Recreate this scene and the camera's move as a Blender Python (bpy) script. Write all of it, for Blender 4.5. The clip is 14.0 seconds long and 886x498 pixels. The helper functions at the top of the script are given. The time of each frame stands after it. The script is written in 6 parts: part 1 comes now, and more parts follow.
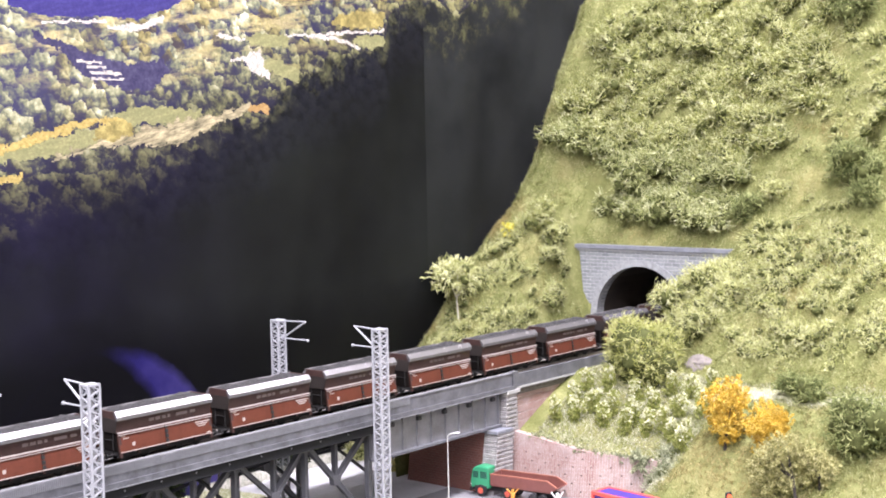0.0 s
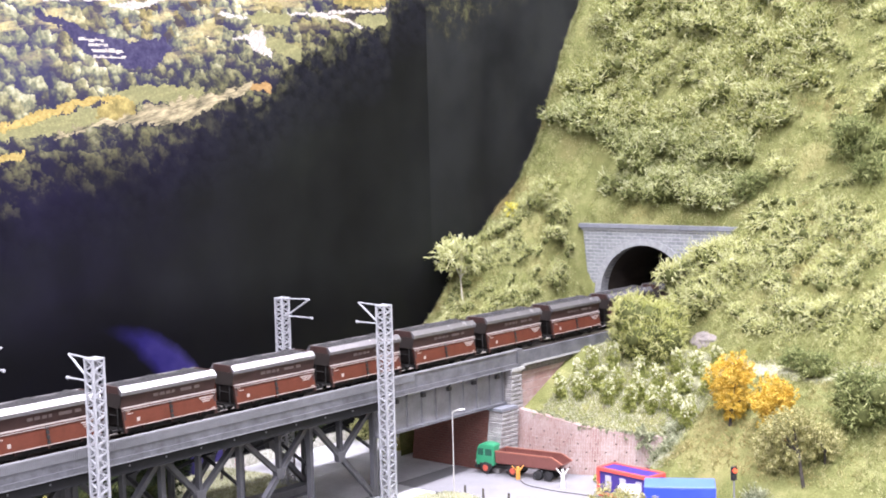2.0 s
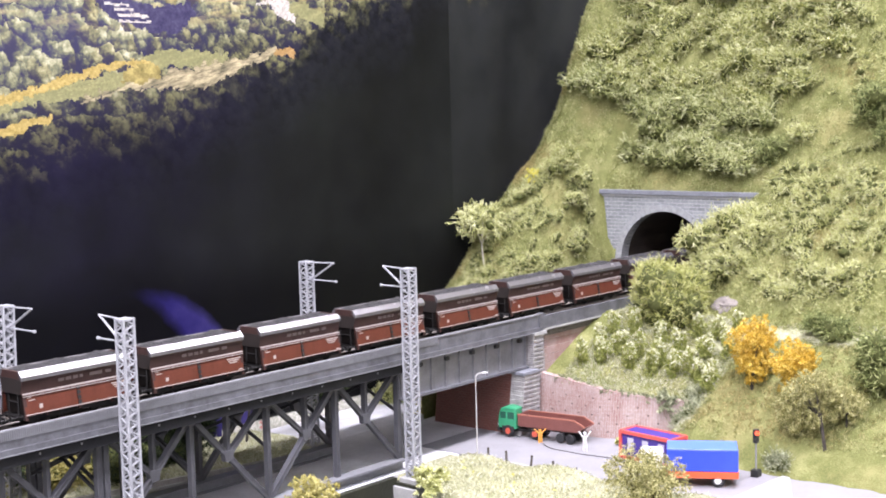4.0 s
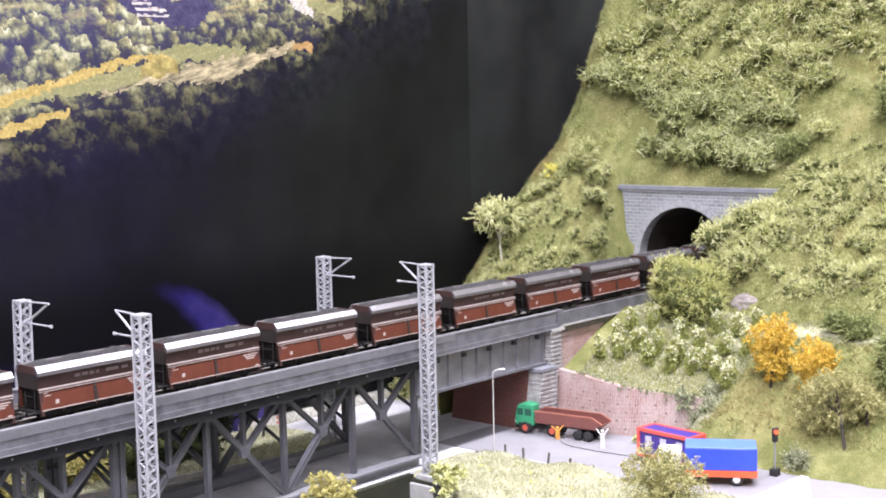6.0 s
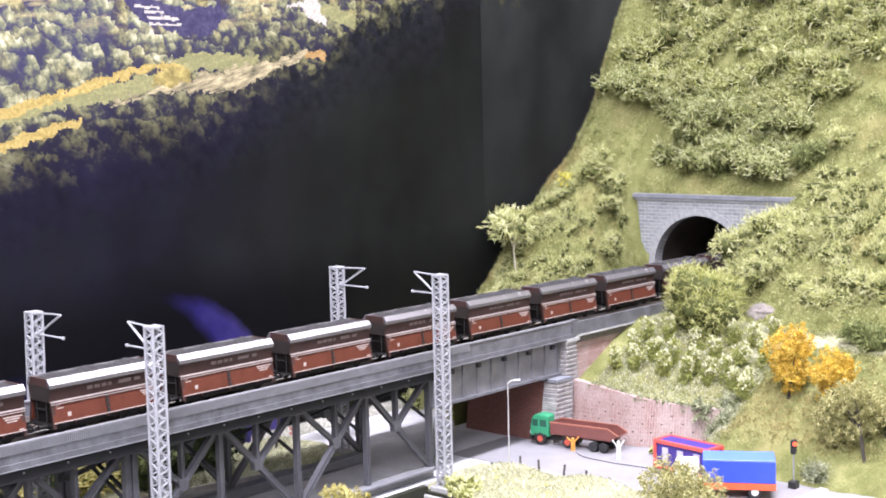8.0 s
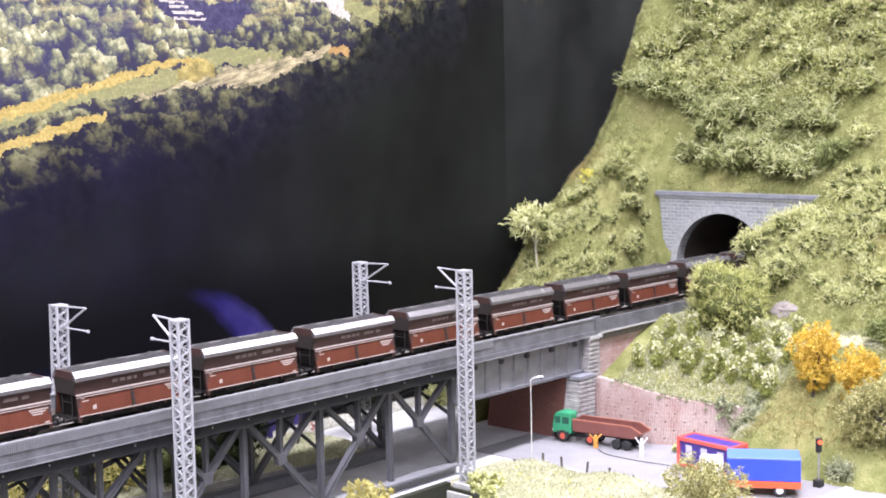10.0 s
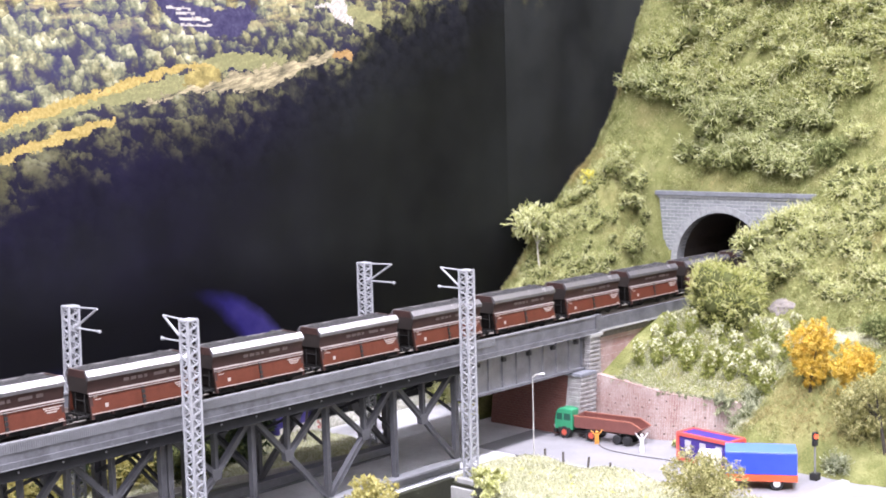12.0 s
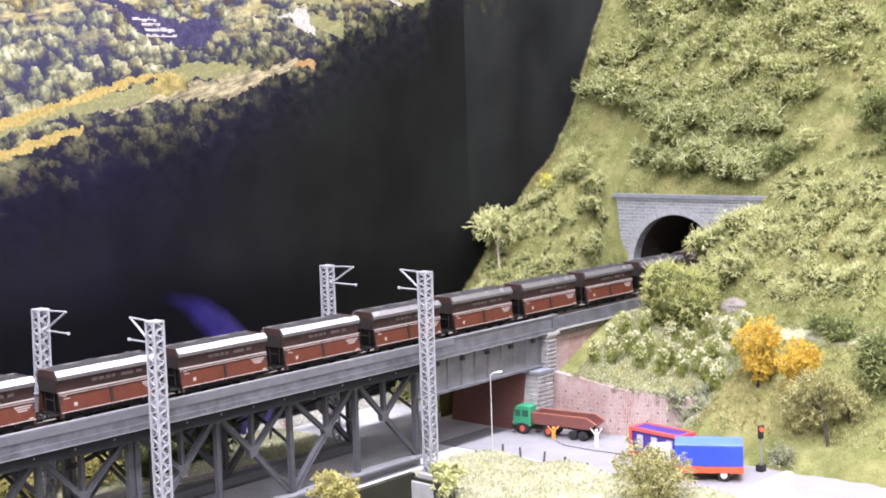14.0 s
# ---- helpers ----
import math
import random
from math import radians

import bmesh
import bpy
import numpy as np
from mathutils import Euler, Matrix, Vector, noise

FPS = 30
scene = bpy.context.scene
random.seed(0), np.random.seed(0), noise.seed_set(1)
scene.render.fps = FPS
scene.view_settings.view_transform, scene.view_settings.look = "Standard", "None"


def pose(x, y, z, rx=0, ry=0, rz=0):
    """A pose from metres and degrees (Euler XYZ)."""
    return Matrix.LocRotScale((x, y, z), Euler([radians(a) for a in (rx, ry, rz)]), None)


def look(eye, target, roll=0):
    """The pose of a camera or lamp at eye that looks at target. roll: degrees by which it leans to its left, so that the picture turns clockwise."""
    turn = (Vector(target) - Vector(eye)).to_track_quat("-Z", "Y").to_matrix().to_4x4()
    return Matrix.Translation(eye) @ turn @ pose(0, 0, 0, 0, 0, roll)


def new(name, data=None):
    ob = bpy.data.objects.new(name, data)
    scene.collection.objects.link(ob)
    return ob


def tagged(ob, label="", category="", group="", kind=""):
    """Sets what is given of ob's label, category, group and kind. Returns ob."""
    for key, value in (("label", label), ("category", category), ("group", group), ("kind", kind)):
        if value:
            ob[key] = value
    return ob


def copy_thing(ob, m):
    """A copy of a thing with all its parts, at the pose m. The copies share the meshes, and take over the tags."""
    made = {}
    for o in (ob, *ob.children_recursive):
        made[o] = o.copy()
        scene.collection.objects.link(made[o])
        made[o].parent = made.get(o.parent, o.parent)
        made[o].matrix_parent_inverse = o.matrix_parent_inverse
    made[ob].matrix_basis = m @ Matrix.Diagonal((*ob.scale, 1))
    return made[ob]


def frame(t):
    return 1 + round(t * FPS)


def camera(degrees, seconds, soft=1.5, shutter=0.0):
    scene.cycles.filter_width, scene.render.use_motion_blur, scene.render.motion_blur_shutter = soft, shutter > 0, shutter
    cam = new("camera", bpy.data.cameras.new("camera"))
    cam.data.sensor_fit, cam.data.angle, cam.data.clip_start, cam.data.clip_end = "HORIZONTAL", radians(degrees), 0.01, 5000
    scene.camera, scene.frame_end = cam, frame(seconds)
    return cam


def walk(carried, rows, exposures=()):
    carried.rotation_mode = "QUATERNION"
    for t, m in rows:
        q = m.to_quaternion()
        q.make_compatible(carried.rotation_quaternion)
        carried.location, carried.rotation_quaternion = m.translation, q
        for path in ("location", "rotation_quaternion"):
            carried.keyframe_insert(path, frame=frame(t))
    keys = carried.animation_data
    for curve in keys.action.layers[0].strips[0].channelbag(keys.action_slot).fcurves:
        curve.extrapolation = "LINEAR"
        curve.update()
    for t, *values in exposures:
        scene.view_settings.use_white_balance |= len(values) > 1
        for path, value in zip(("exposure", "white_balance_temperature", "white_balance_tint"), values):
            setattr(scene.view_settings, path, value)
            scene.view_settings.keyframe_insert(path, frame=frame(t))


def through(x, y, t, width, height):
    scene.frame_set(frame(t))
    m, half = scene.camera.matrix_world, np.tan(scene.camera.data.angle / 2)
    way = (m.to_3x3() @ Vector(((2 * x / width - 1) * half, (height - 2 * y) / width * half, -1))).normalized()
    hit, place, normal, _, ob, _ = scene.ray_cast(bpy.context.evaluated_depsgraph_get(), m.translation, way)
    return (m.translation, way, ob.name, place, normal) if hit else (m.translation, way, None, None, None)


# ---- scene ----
PATH = [  # seconds, eye, yaw from +x, pitch, roll
    (0.0, -0.7067, -0.5490, 0.2260, 40.162, -4.378, -1.137),
    (0.5, -0.7083, -0.5461, 0.2234, 40.054, -4.270, -0.892),
    (1.0, -0.7053, -0.5486, 0.2210, 40.194, -4.247, -0.986),
    (1.5, -0.7055, -0.5475, 0.2194, 40.320, -4.417, -1.212),
    (2.0, -0.7064, -0.5479, 0.2168, 40.297, -4.732, -1.476),
    (2.5, -0.7083, -0.5486, 0.2131, 40.524, -5.038, -1.509),
    (3.0, -0.7118, -0.5455, 0.2130, 40.623, -5.613, -1.365),
    (5.5, -0.7148, -0.5475, 0.2144, 41.339, -6.172, -1.532),
    (6.0, -0.7112, -0.5437, 0.2148, 41.652, -6.238, -1.296),
    (6.5, -0.7101, -0.5428, 0.2145, 41.882, -6.203, -1.377),
    (7.0, -0.7125, -0.5432, 0.2165, 42.032, -6.140, -1.571),
    (7.5, -0.7126, -0.5409, 0.2182, 42.020, -6.058, -1.547),
    (8.0, -0.7074, -0.5376, 0.2162, 42.109, -5.959, -1.390),
    (8.5, -0.7072, -0.5341, 0.2150, 42.462, -5.952, -1.241),
    (9.0, -0.7072, -0.5319, 0.2134, 42.663, -5.941, -1.119),
    (11.5, -0.7177, -0.5395, 0.2152, 42.929, -5.988, -1.383),
    (12.0, -0.7206, -0.5444, 0.2153, 42.941, -5.933, -1.543),
    (12.5, -0.7252, -0.5497, 0.2159, 42.902, -5.940, -1.773),
    (13.0, -0.7278, -0.5534, 0.2172, 42.880, -6.002, -1.973),
    (13.5, -0.7319, -0.5623, 0.2182, 42.327, -5.961, -1.895),
    (14.0, -0.7348, -0.5693, 0.2178, 41.812, -5.852, -1.803),
]


def eye_pose(x, y, z, yaw, pitch, roll):
    a, b = radians(yaw), radians(pitch)
    ahead = Vector((math.cos(a) * math.cos(b), math.sin(a) * math.cos(b), math.sin(b)))
    eye = Vector((x, y, z))
    return look(eye, eye + ahead, roll)


cam = camera(36.182, 14.0, soft=1.85)
EXPOSURES = [  # seconds, stops, white balance
    (0.0, 0.11, 6550, 13), (1.0, 0.11, 6530, 13), (2.0, 0.10, 6390, 13), (2.5, 0.09, 6370, 13), (3.0, -0.04, 6430, 13), (5.5, -0.09, 6450, 13), (6.0, -0.11, 6450, 13),
    (6.5, -0.10, 6430, 13), (7.0, -0.06, 6410, 13), (7.5, -0.01, 6390, 13), (8.0, 0.05, 6370, 13), (9.0, 0.01, 6390, 13), (12.0, 0.02, 6370, 13), (13.5, 0.0, 6390, 13), (14.0, -0.05, 6430, 13)]
walk(cam, [(t, eye_pose(*p)) for t, *p in PATH], EXPOSURES)

# ---- light: fluorescent ceiling strips of the exhibition room ----
world = bpy.data.worlds.new("room_air")
scene.world = world
world.use_nodes = True
world.node_tree.nodes["Background"].inputs[0].default_value = (0.93, 0.95, 1.0, 1)
world.node_tree.nodes["Background"].inputs[1].default_value = 0.05


def area_lamp(name, where, target, sx, sy, power, color):
    d = bpy.data.lights.new(name, "AREA")
    d.shape, d.size, d.size_y, d.energy, d.color = "RECTANGLE", sx, sy, power, color
    ob = new(name, d)
    ob.matrix_world = look(Vector(where), Vector(target))
    return ob


LAMP_WHITE = (0.985, 0.955, 1.065)
tube = area_lamp("tube_light", (-0.15, -0.40, 1.19), (-0.15, -0.40, 0), 2.1, 0.14, 61, LAMP_WHITE)
tube.rotation_euler = (0, 0, 0)
tube2 = area_lamp("tube_light", (-1.15, -0.75, 1.24), (-1.15, -0.75, 0), 0.3, 2.1, 57, LAMP_WHITE)
tube2.rotation_euler = (0, 0, 0)

# ---- helpers for meshes and materials ----
def part(name, bm, material, parent=None, label=""):
    me = bpy.data.meshes.new(name)
    bm.to_mesh(me)
    bm.free()
    return hang(name, me, material, parent, label)


def hang(name, me, material, parent=None, label=""):
    if material:
        me.materials.append(material)
    ob = new(name, me)
    if parent:
        ob.parent = parent
    return tagged(ob, label)


def thing(name, label, category, group="", kind="", at=(0, 0, 0)):
    ob = new(name)
    ob.empty_display_size = 0.005
    ob.location = at
    return tagged(ob, label, category, group, kind)


def box(bm, x0, x1, y0, y1, z0, z1):
    vs = [bm.verts.new((x, y, z)) for z in (z0, z1) for x, y in ((x0, y0), (x1, y0), (x1, y1), (x0, y1))]
    for q in ((3, 2, 1, 0), (4, 5, 6, 7), (0, 1, 5, 4), (1, 2, 6, 5), (2, 3, 7, 6), (3, 0, 4, 7)):
        bm.faces.new([vs[i] for i in q])
    return vs


def boxes(*rows):
    bm = bmesh.new()
    for r in rows:
        box(bm, *r)
    return bm


def beam(bm, p, q, w, h, up=(0, 0, 1)):
    """A bar of width w and height h from p to q."""
    p, q = Vector(p), Vector(q)
    d = (q - p).normalized()
    s = d.cross(Vector(up))
    s = s.normalized() if s.length > 1e-6 else Vector((1, 0, 0))
    u = s.cross(d).normalized()
    vs = [bm.verts.new(c + s * a * w / 2 + u * b * h / 2) for c in (p, q) for a, b in ((-1, -1), (1, -1), (1, 1), (-1, 1))]
    for f in ((3, 2, 1, 0), (4, 5, 6, 7), (0, 1, 5, 4), (1, 2, 6, 5), (2, 3, 7, 6), (3, 0, 4, 7)):
        bm.faces.new([vs[i] for i in f])


def rod(bm, p, q, r, r2=None, n=8):
    """A round bar from p to q, tapering from r to r2."""
    p, q, r2 = Vector(p), Vector(q), r if r2 is None else r2
    d = (q - p).normalized()
    s = d.orthogonal().normalized()
    u = d.cross(s)
    rings = []
    for c, k in ((p, r), (q, r2)):
        rings.append([bm.verts.new(c + (s * math.cos(a) + u * math.sin(a)) * k) for a in (2 * math.pi * i / n for i in range(n))])
    for i in range(n):
        bm.faces.new((rings[0][i], rings[0][(i + 1) % n], rings[1][(i + 1) % n], rings[1][i]))
    bm.faces.new(rings[0][::-1])
    bm.faces.new(rings[1])


def prism(bm, outline, axis, a, b):
    """An outline of two coordinates pushed along axis from a to b."""
    def at(u, v, w):
        return {"x": (w, u, v), "y": (u, w, v), "z": (u, v, w)}[axis]
    lo = [bm.verts.new(at(u, v, a)) for u, v in outline]
    hi = [bm.verts.new(at(u, v, b)) for u, v in outline]
    n = len(outline)
    bm.faces.new(lo)
    bm.faces.new(hi[::-1])
    for i in range(n):
        bm.faces.new((lo[i], hi[i], hi[(i + 1) % n], lo[(i + 1) % n]))
    bmesh.ops.recalc_face_normals(bm, faces=bm.faces[:])


def rounded(bm, width, segments=2):
    bmesh.ops.bevel(bm, geom=bm.edges[:], offset=width, segments=segments, affect="EDGES", profile=0.5)
    return bm


def raw_mesh(name, co, faces, size):
    """A mesh from arrays: co of n x 3 and faces of m x size."""
    me = bpy.data.meshes.new(name)
    me.vertices.add(len(co))
    me.vertices.foreach_set("co", np.asarray(co, np.float32).ravel())
    me.loops.add(faces.size)
    me.loops.foreach_set("vertex_index", faces.astype(np.int32).ravel())
    me.polygons.add(len(faces))
    me.polygons.foreach_set("loop_start", np.arange(0, faces.size, size, dtype=np.int32))
    me.update(calc_edges=True)
    return me


class Nodes:
    """Short writing for a material's nodes."""

    def __init__(self, name):
        self.material = bpy.data.materials.new(name)
        self.material.use_nodes = True
        self.tree = self.material.node_tree
        self.bsdf = self.tree.nodes["Principled BSDF"]
        self.coord = self.tree.nodes.new("ShaderNodeTexCoord").outputs["Object"]

    def link(self, a, b):
        if isinstance(a, (int, float)):
            b.default_value = a
        elif isinstance(a, tuple):
            b.default_value = (*a, 1) if len(a) == 3 and len(b.default_value) == 4 else a
        else:
            self.tree.links.new(a, b)

    def math(self, op, a, b=0.0, clamp=False):
        n = self.tree.nodes.new("ShaderNodeMath")
        n.operation, n.use_clamp = op, clamp
        self.link(a, n.inputs[0])
        self.link(b, n.inputs[1])
        return n.outputs[0]

    def mix(self, k, a, b, blend="MIX"):
        n = self.tree.nodes.new("ShaderNodeMix")
        n.data_type, n.blend_type = "RGBA", blend
        self.link(k, n.inputs[0])
        self.link(a, n.inputs[6])
        self.link(b, n.inputs[7])
        return n.outputs[2]

    def noise(self, scale, detail=4.0, rough=0.6, at=None, distort=0.0):
        n = self.tree.nodes.new("ShaderNodeTexNoise")
        self.link(at or self.coord, n.inputs["Vector"])
        n.inputs["Scale"].default_value, n.inputs["Detail"].default_value = scale, detail
        n.inputs["Roughness"].default_value, n.inputs["Distortion"].default_value = rough, distort
        return n.outputs["Fac"]

    def ramp(self, k, stops):
        n = self.tree.nodes.new("ShaderNodeValToRGB")
        e = n.color_ramp.elements
        while len(e) < len(stops):
            e.new(0.5)
        for el, (p, c) in zip(e, stops):
            el.position, el.color = p, (*c, 1) if isinstance(c, tuple) else (c, c, c, 1)
        self.link(k, n.inputs[0])
        return n.outputs[0]

    def split(self, v=None):
        n = self.tree.nodes.new("ShaderNodeSeparateXYZ")
        self.link(v or self.coord, n.inputs[0])
        return n.outputs

    def join(self, x, y, z):
        n = self.tree.nodes.new("ShaderNodeCombineXYZ")
        for a, b in zip((x, y, z), n.inputs):
            self.link(a, b)
        return n.outputs[0]

    def island(self):
        return self.tree.nodes.new("ShaderNodeNewGeometry").outputs["Random Per Island"]

    def bump(self, height, distance, strength=1.0):
        n = self.tree.nodes.new("ShaderNodeBump")
        self.link(height, n.inputs["Height"])
        n.inputs["Distance"].default_value, n.inputs["Strength"].default_value = distance, strength
        self.link(n.outputs[0], self.bsdf.inputs["Normal"])

    def done(self, color, rough=0.6, metal=0.0, spec=0.5):
        self.link(color, self.bsdf.inputs["Base Color"])
        self.link(rough, self.bsdf.inputs["Roughness"])
        self.link(metal, self.bsdf.inputs["Metallic"])
        self.bsdf.inputs["Specular IOR Level"].default_value = spec
        return self.material


def plain(name, color, rough=0.55, vary=0.25, scale=250.0, metal=0.0, bump=0.00008, spec=0.5):
    """Moulded or painted surface: base colour with dust at a coarse scale and grain at a fine one."""
    n = Nodes(name)
    a, b = n.noise(scale), n.noise(scale * 9, 3)
    k = n.math("ADD", n.math("MULTIPLY", a, 0.7), n.math("MULTIPLY", b, 0.3))
    lo, hi = tuple(c * (1 - vary) for c in color), tuple(min(1, c * (1 + vary)) for c in color)
    col = n.ramp(k, [(0.3, lo), (0.7, hi)])
    if bump:
        n.bump(b, bump, 0.6)
    return n.done(col, n.math("ADD", n.math("MULTIPLY", a, 0.2), rough - 0.1), metal, spec)


def leafy(name, dark, mid, light, scale=170.0, through=0.12, patch=None):
    """Foliage flock: a colour for each fibre, drifting over the clump."""
    n = Nodes(name)
    k = n.math("ADD", n.math("MULTIPLY", n.island(), 0.42), n.math("MULTIPLY", n.noise(scale, 4, 0.75), 0.58))
    col = n.ramp(k, [(0.29, dark), (0.5, mid), (0.72, light)])
    if patch:
        col = n.mix(n.ramp(n.noise(19, 4), [(0.50, 0.0), (0.64, 0.75)]), col, n.mix(n.island(), tuple(c * 0.6 for c in patch), tuple(c * 1.3 for c in patch)))
    n.done(col, 0.85, 0.0, 0.2)
    t = n.tree.nodes.new("ShaderNodeBsdfTranslucent")
    n.link(col, t.inputs[0])
    m = n.tree.nodes.new("ShaderNodeMixShader")
    m.inputs[0].default_value = through
    n.link(n.bsdf.outputs[0], m.inputs[1])
    n.link(t.outputs[0], m.inputs[2])
    n.link(m.outputs[0], n.tree.nodes["Material Output"].inputs[0])
    return n.material


def grassy(name, dark, mid, light, earth):
    """Static grass turf with bare patches."""
    n = Nodes(name)
    big, fine = n.noise(22, 5), n.noise(900, 5, 0.7)
    col = n.ramp(n.math("ADD", n.math("MULTIPLY", n.noise(70, 5), 0.55), n.math("MULTIPLY", fine, 0.45)), [(0.32, dark), (0.5, mid), (0.66, light)])
    col = n.mix(n.ramp(big, [(0.52, 0.0), (0.68, 0.7)]), col, n.mix(fine, earth, light))
    n.bump(fine, 0.0012, 0.9)
    return n.done(col, 0.95, 0.0, 0.15)


def masonry(name, bricks, mortar, width, height, depth, upright=False, plane="xz", stain=(0.3, 0.3, 0.3)):
    """Embossed stone or brick courses."""
    n = Nodes(name)
    s = n.split()
    u = n.math("ADD", s[0], s[1]) if plane == "xy" else s["xyz".index(plane[0])]
    v = n.join(s[2], u, 0.0) if upright else n.join(u, s[2], 0.0)
    t = n.tree.nodes.new("ShaderNodeTexBrick")
    n.link(v, t.inputs["Vector"])
    for key, val in (("Scale", 1.0), ("Mortar Size", height * 0.09), ("Brick Width", width), ("Row Height", height), ("Mortar Smooth", 0.3), ("Bias", 0.0)):
        t.inputs[key].default_value = val
    t.inputs["Color1"].default_value, t.inputs["Color2"].default_value, t.inputs["Mortar"].default_value = (*bricks[0], 1), (*bricks[1], 1), (*mortar, 1)
    k = n.noise(60, 6, 0.65)
    col = n.mix(n.ramp(k, [(0.42, 0.0), (0.72, 0.75)]), t.outputs["Color"], stain)
    col = n.mix(n.ramp(n.noise(700, 3), [(0.35, 0.35), (0.6, 0.0)]), col, tuple(c * 0.5 for c in bricks[0]))
    n.bump(n.math("SUBTRACT", n.math("MULTIPLY", n.noise(900, 2), 0.4), t.outputs["Fac"]), depth, 0.8)
    return n.done(col, 0.85, 0.0, 0.25)


# ---- materials ----
STEEL = plain("bridge_grey", (0.088, 0.089, 0.099), 0.5, 0.25, 140)
# bridge grey with the shade of the deck overhang put into the colour
STEEL_SHADED = plain("edge_beam_shade_grey", (0.022, 0.0225, 0.025), 0.7, 0.3, 140, 0.0, 0.00008, 0.2)
STEEL_LIGHT = plain("parapet_grey", (0.115, 0.117, 0.130), 0.5, 0.45, 130)
STEEL_PLATE = plain("plate_girder_grey", (0.20, 0.202, 0.218), 0.5, 0.3, 110)
STEEL_EDGE = plain("handrail_grey", (0.21, 0.214, 0.23), 0.45, 0.2, 200)
# darker bridge grey: under-deck shade set as colour, used on brackets too
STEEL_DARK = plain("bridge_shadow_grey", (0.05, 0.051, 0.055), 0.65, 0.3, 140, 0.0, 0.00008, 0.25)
MAST_GREY = plain("mast_silver_grey", (0.37, 0.378, 0.405), 0.42, 0.15, 300)
CONCRETE = plain("concrete", (0.38, 0.38, 0.37), 0.85, 0.2, 120)
RAIL = plain("rail_steel", (0.32, 0.29, 0.27), 0.35, 0.2, 300, 0.7)
SLEEPER = plain("sleeper_brown", (0.06, 0.045, 0.035), 0.8, 0.3, 300)
BALLAST = plain("ballast", (0.17, 0.155, 0.14), 0.95, 0.55, 900, 0.0, 0.0006)
ROAD = plain("road_grey", (0.245, 0.241, 0.256), 0.85, 0.14, 45, 0.0, 0.00015)
PAVING = plain("paving_grey", (0.60, 0.60, 0.62), 0.85, 0.2, 50, 0.0, 0.0002)
KERB = plain("kerb_stone", (0.40, 0.385, 0.36), 0.85, 0.25, 200)
WAGON_RED = plain("wagon_red_brown", (0.100, 0.028, 0.016), 0.5, 0.3, 120, 0.0, 0.00008, 0.3)
WAGON_BROWN = plain("wagon_brown", (0.048, 0.026, 0.023), 0.5, 0.3, 120, 0.0, 0.00008, 0.3)
WAGON_RIM = plain("wagon_rim_grey", (0.17, 0.163, 0.17), 0.25, 0.12, 200, 0.35, 0.0)
UNDERFRAME = plain("underframe_black", (0.018, 0.017, 0.017), 0.55, 0.3, 300)
# wagon ends: brown darkened in place of the shade on them
WAGON_END = plain("wagon_end_shade", (0.022, 0.017, 0.015), 0.6, 0.3, 200)
COAL = plain("coal", (0.032, 0.031, 0.033), 0.9, 0.6, 700, 0.0, 0.0008)
LETTER = plain("lettering_grey_white", (0.42, 0.36, 0.33), 0.6, 0.2)
LETTER_FAINT = plain("lettering_worn", (0.082, 0.060, 0.056), 0.6, 0.2, 1500)
LINE_GREY = plain("moulding_grey", (0.40, 0.34, 0.32), 0.5, 0.2)
BRICK = masonry("red_brick", ((0.40, 0.275, 0.25), (0.33, 0.205, 0.185)), (0.51, 0.455, 0.43), 0.0052, 0.0014, 0.0003, True, "yz", (0.52, 0.45, 0.43))
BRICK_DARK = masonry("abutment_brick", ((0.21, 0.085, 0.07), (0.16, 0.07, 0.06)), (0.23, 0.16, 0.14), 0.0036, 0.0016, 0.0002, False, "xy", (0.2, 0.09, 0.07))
STONE = masonry("grey_ashlar", ((0.31, 0.325, 0.335), (0.19, 0.205, 0.22)), (0.50, 0.515, 0.52), 0.0072, 0.0028, 0.0005, False, "yz", (0.36, 0.375, 0.385))
QUOIN = masonry("pier_stone", ((0.36, 0.34, 0.33), (0.28, 0.27, 0.27)), (0.2, 0.18, 0.17), 0.08, 0.0019, 0.0006, False, "xy", (0.36, 0.34, 0.33))
QUOIN_STONE = plain("quoin_stone", (0.34, 0.33, 0.325), 0.85, 0.45, 180, 0.0, 0.0004)
RING = plain("arch_stone", (0.32, 0.33, 0.34), 0.8, 0.25, 260, 0.0, 0.0003)
COPING = plain("coping_stone", (0.20, 0.21, 0.24), 0.75, 0.3, 200)
TUNNEL_DARK = plain("tunnel_lining", (0.035, 0.026, 0.02), 0.9, 0.5, 60)
GRASS = grassy("hillside_turf", (0.085, 0.098, 0.03), (0.18, 0.19, 0.068), (0.31, 0.31, 0.135), (0.25, 0.205, 0.085))
VERGE = grassy("verge_turf", (0.24, 0.25, 0.12), (0.38, 0.38, 0.23), (0.50, 0.495, 0.36), (0.40, 0.38, 0.30))
TURF_FIBRE = leafy("turf_fibre", (0.13, 0.15, 0.042), (0.31, 0.325, 0.125), (0.58, 0.58, 0.32), 26, 0.12, (0.40, 0.325, 0.145))
VERGE_FIBRE = leafy("verge_fibre", (0.28, 0.295, 0.155), (0.50, 0.50, 0.35), (0.70, 0.69, 0.57), 60)
GULLY = plain("gully_mud", (0.03, 0.032, 0.02), 0.5, 0.5, 60, 0.0, 0.0005)
BUSH = leafy("bush_green", (0.17, 0.195, 0.05), (0.46, 0.475, 0.175), (0.84, 0.84, 0.54), 110, 0.22)
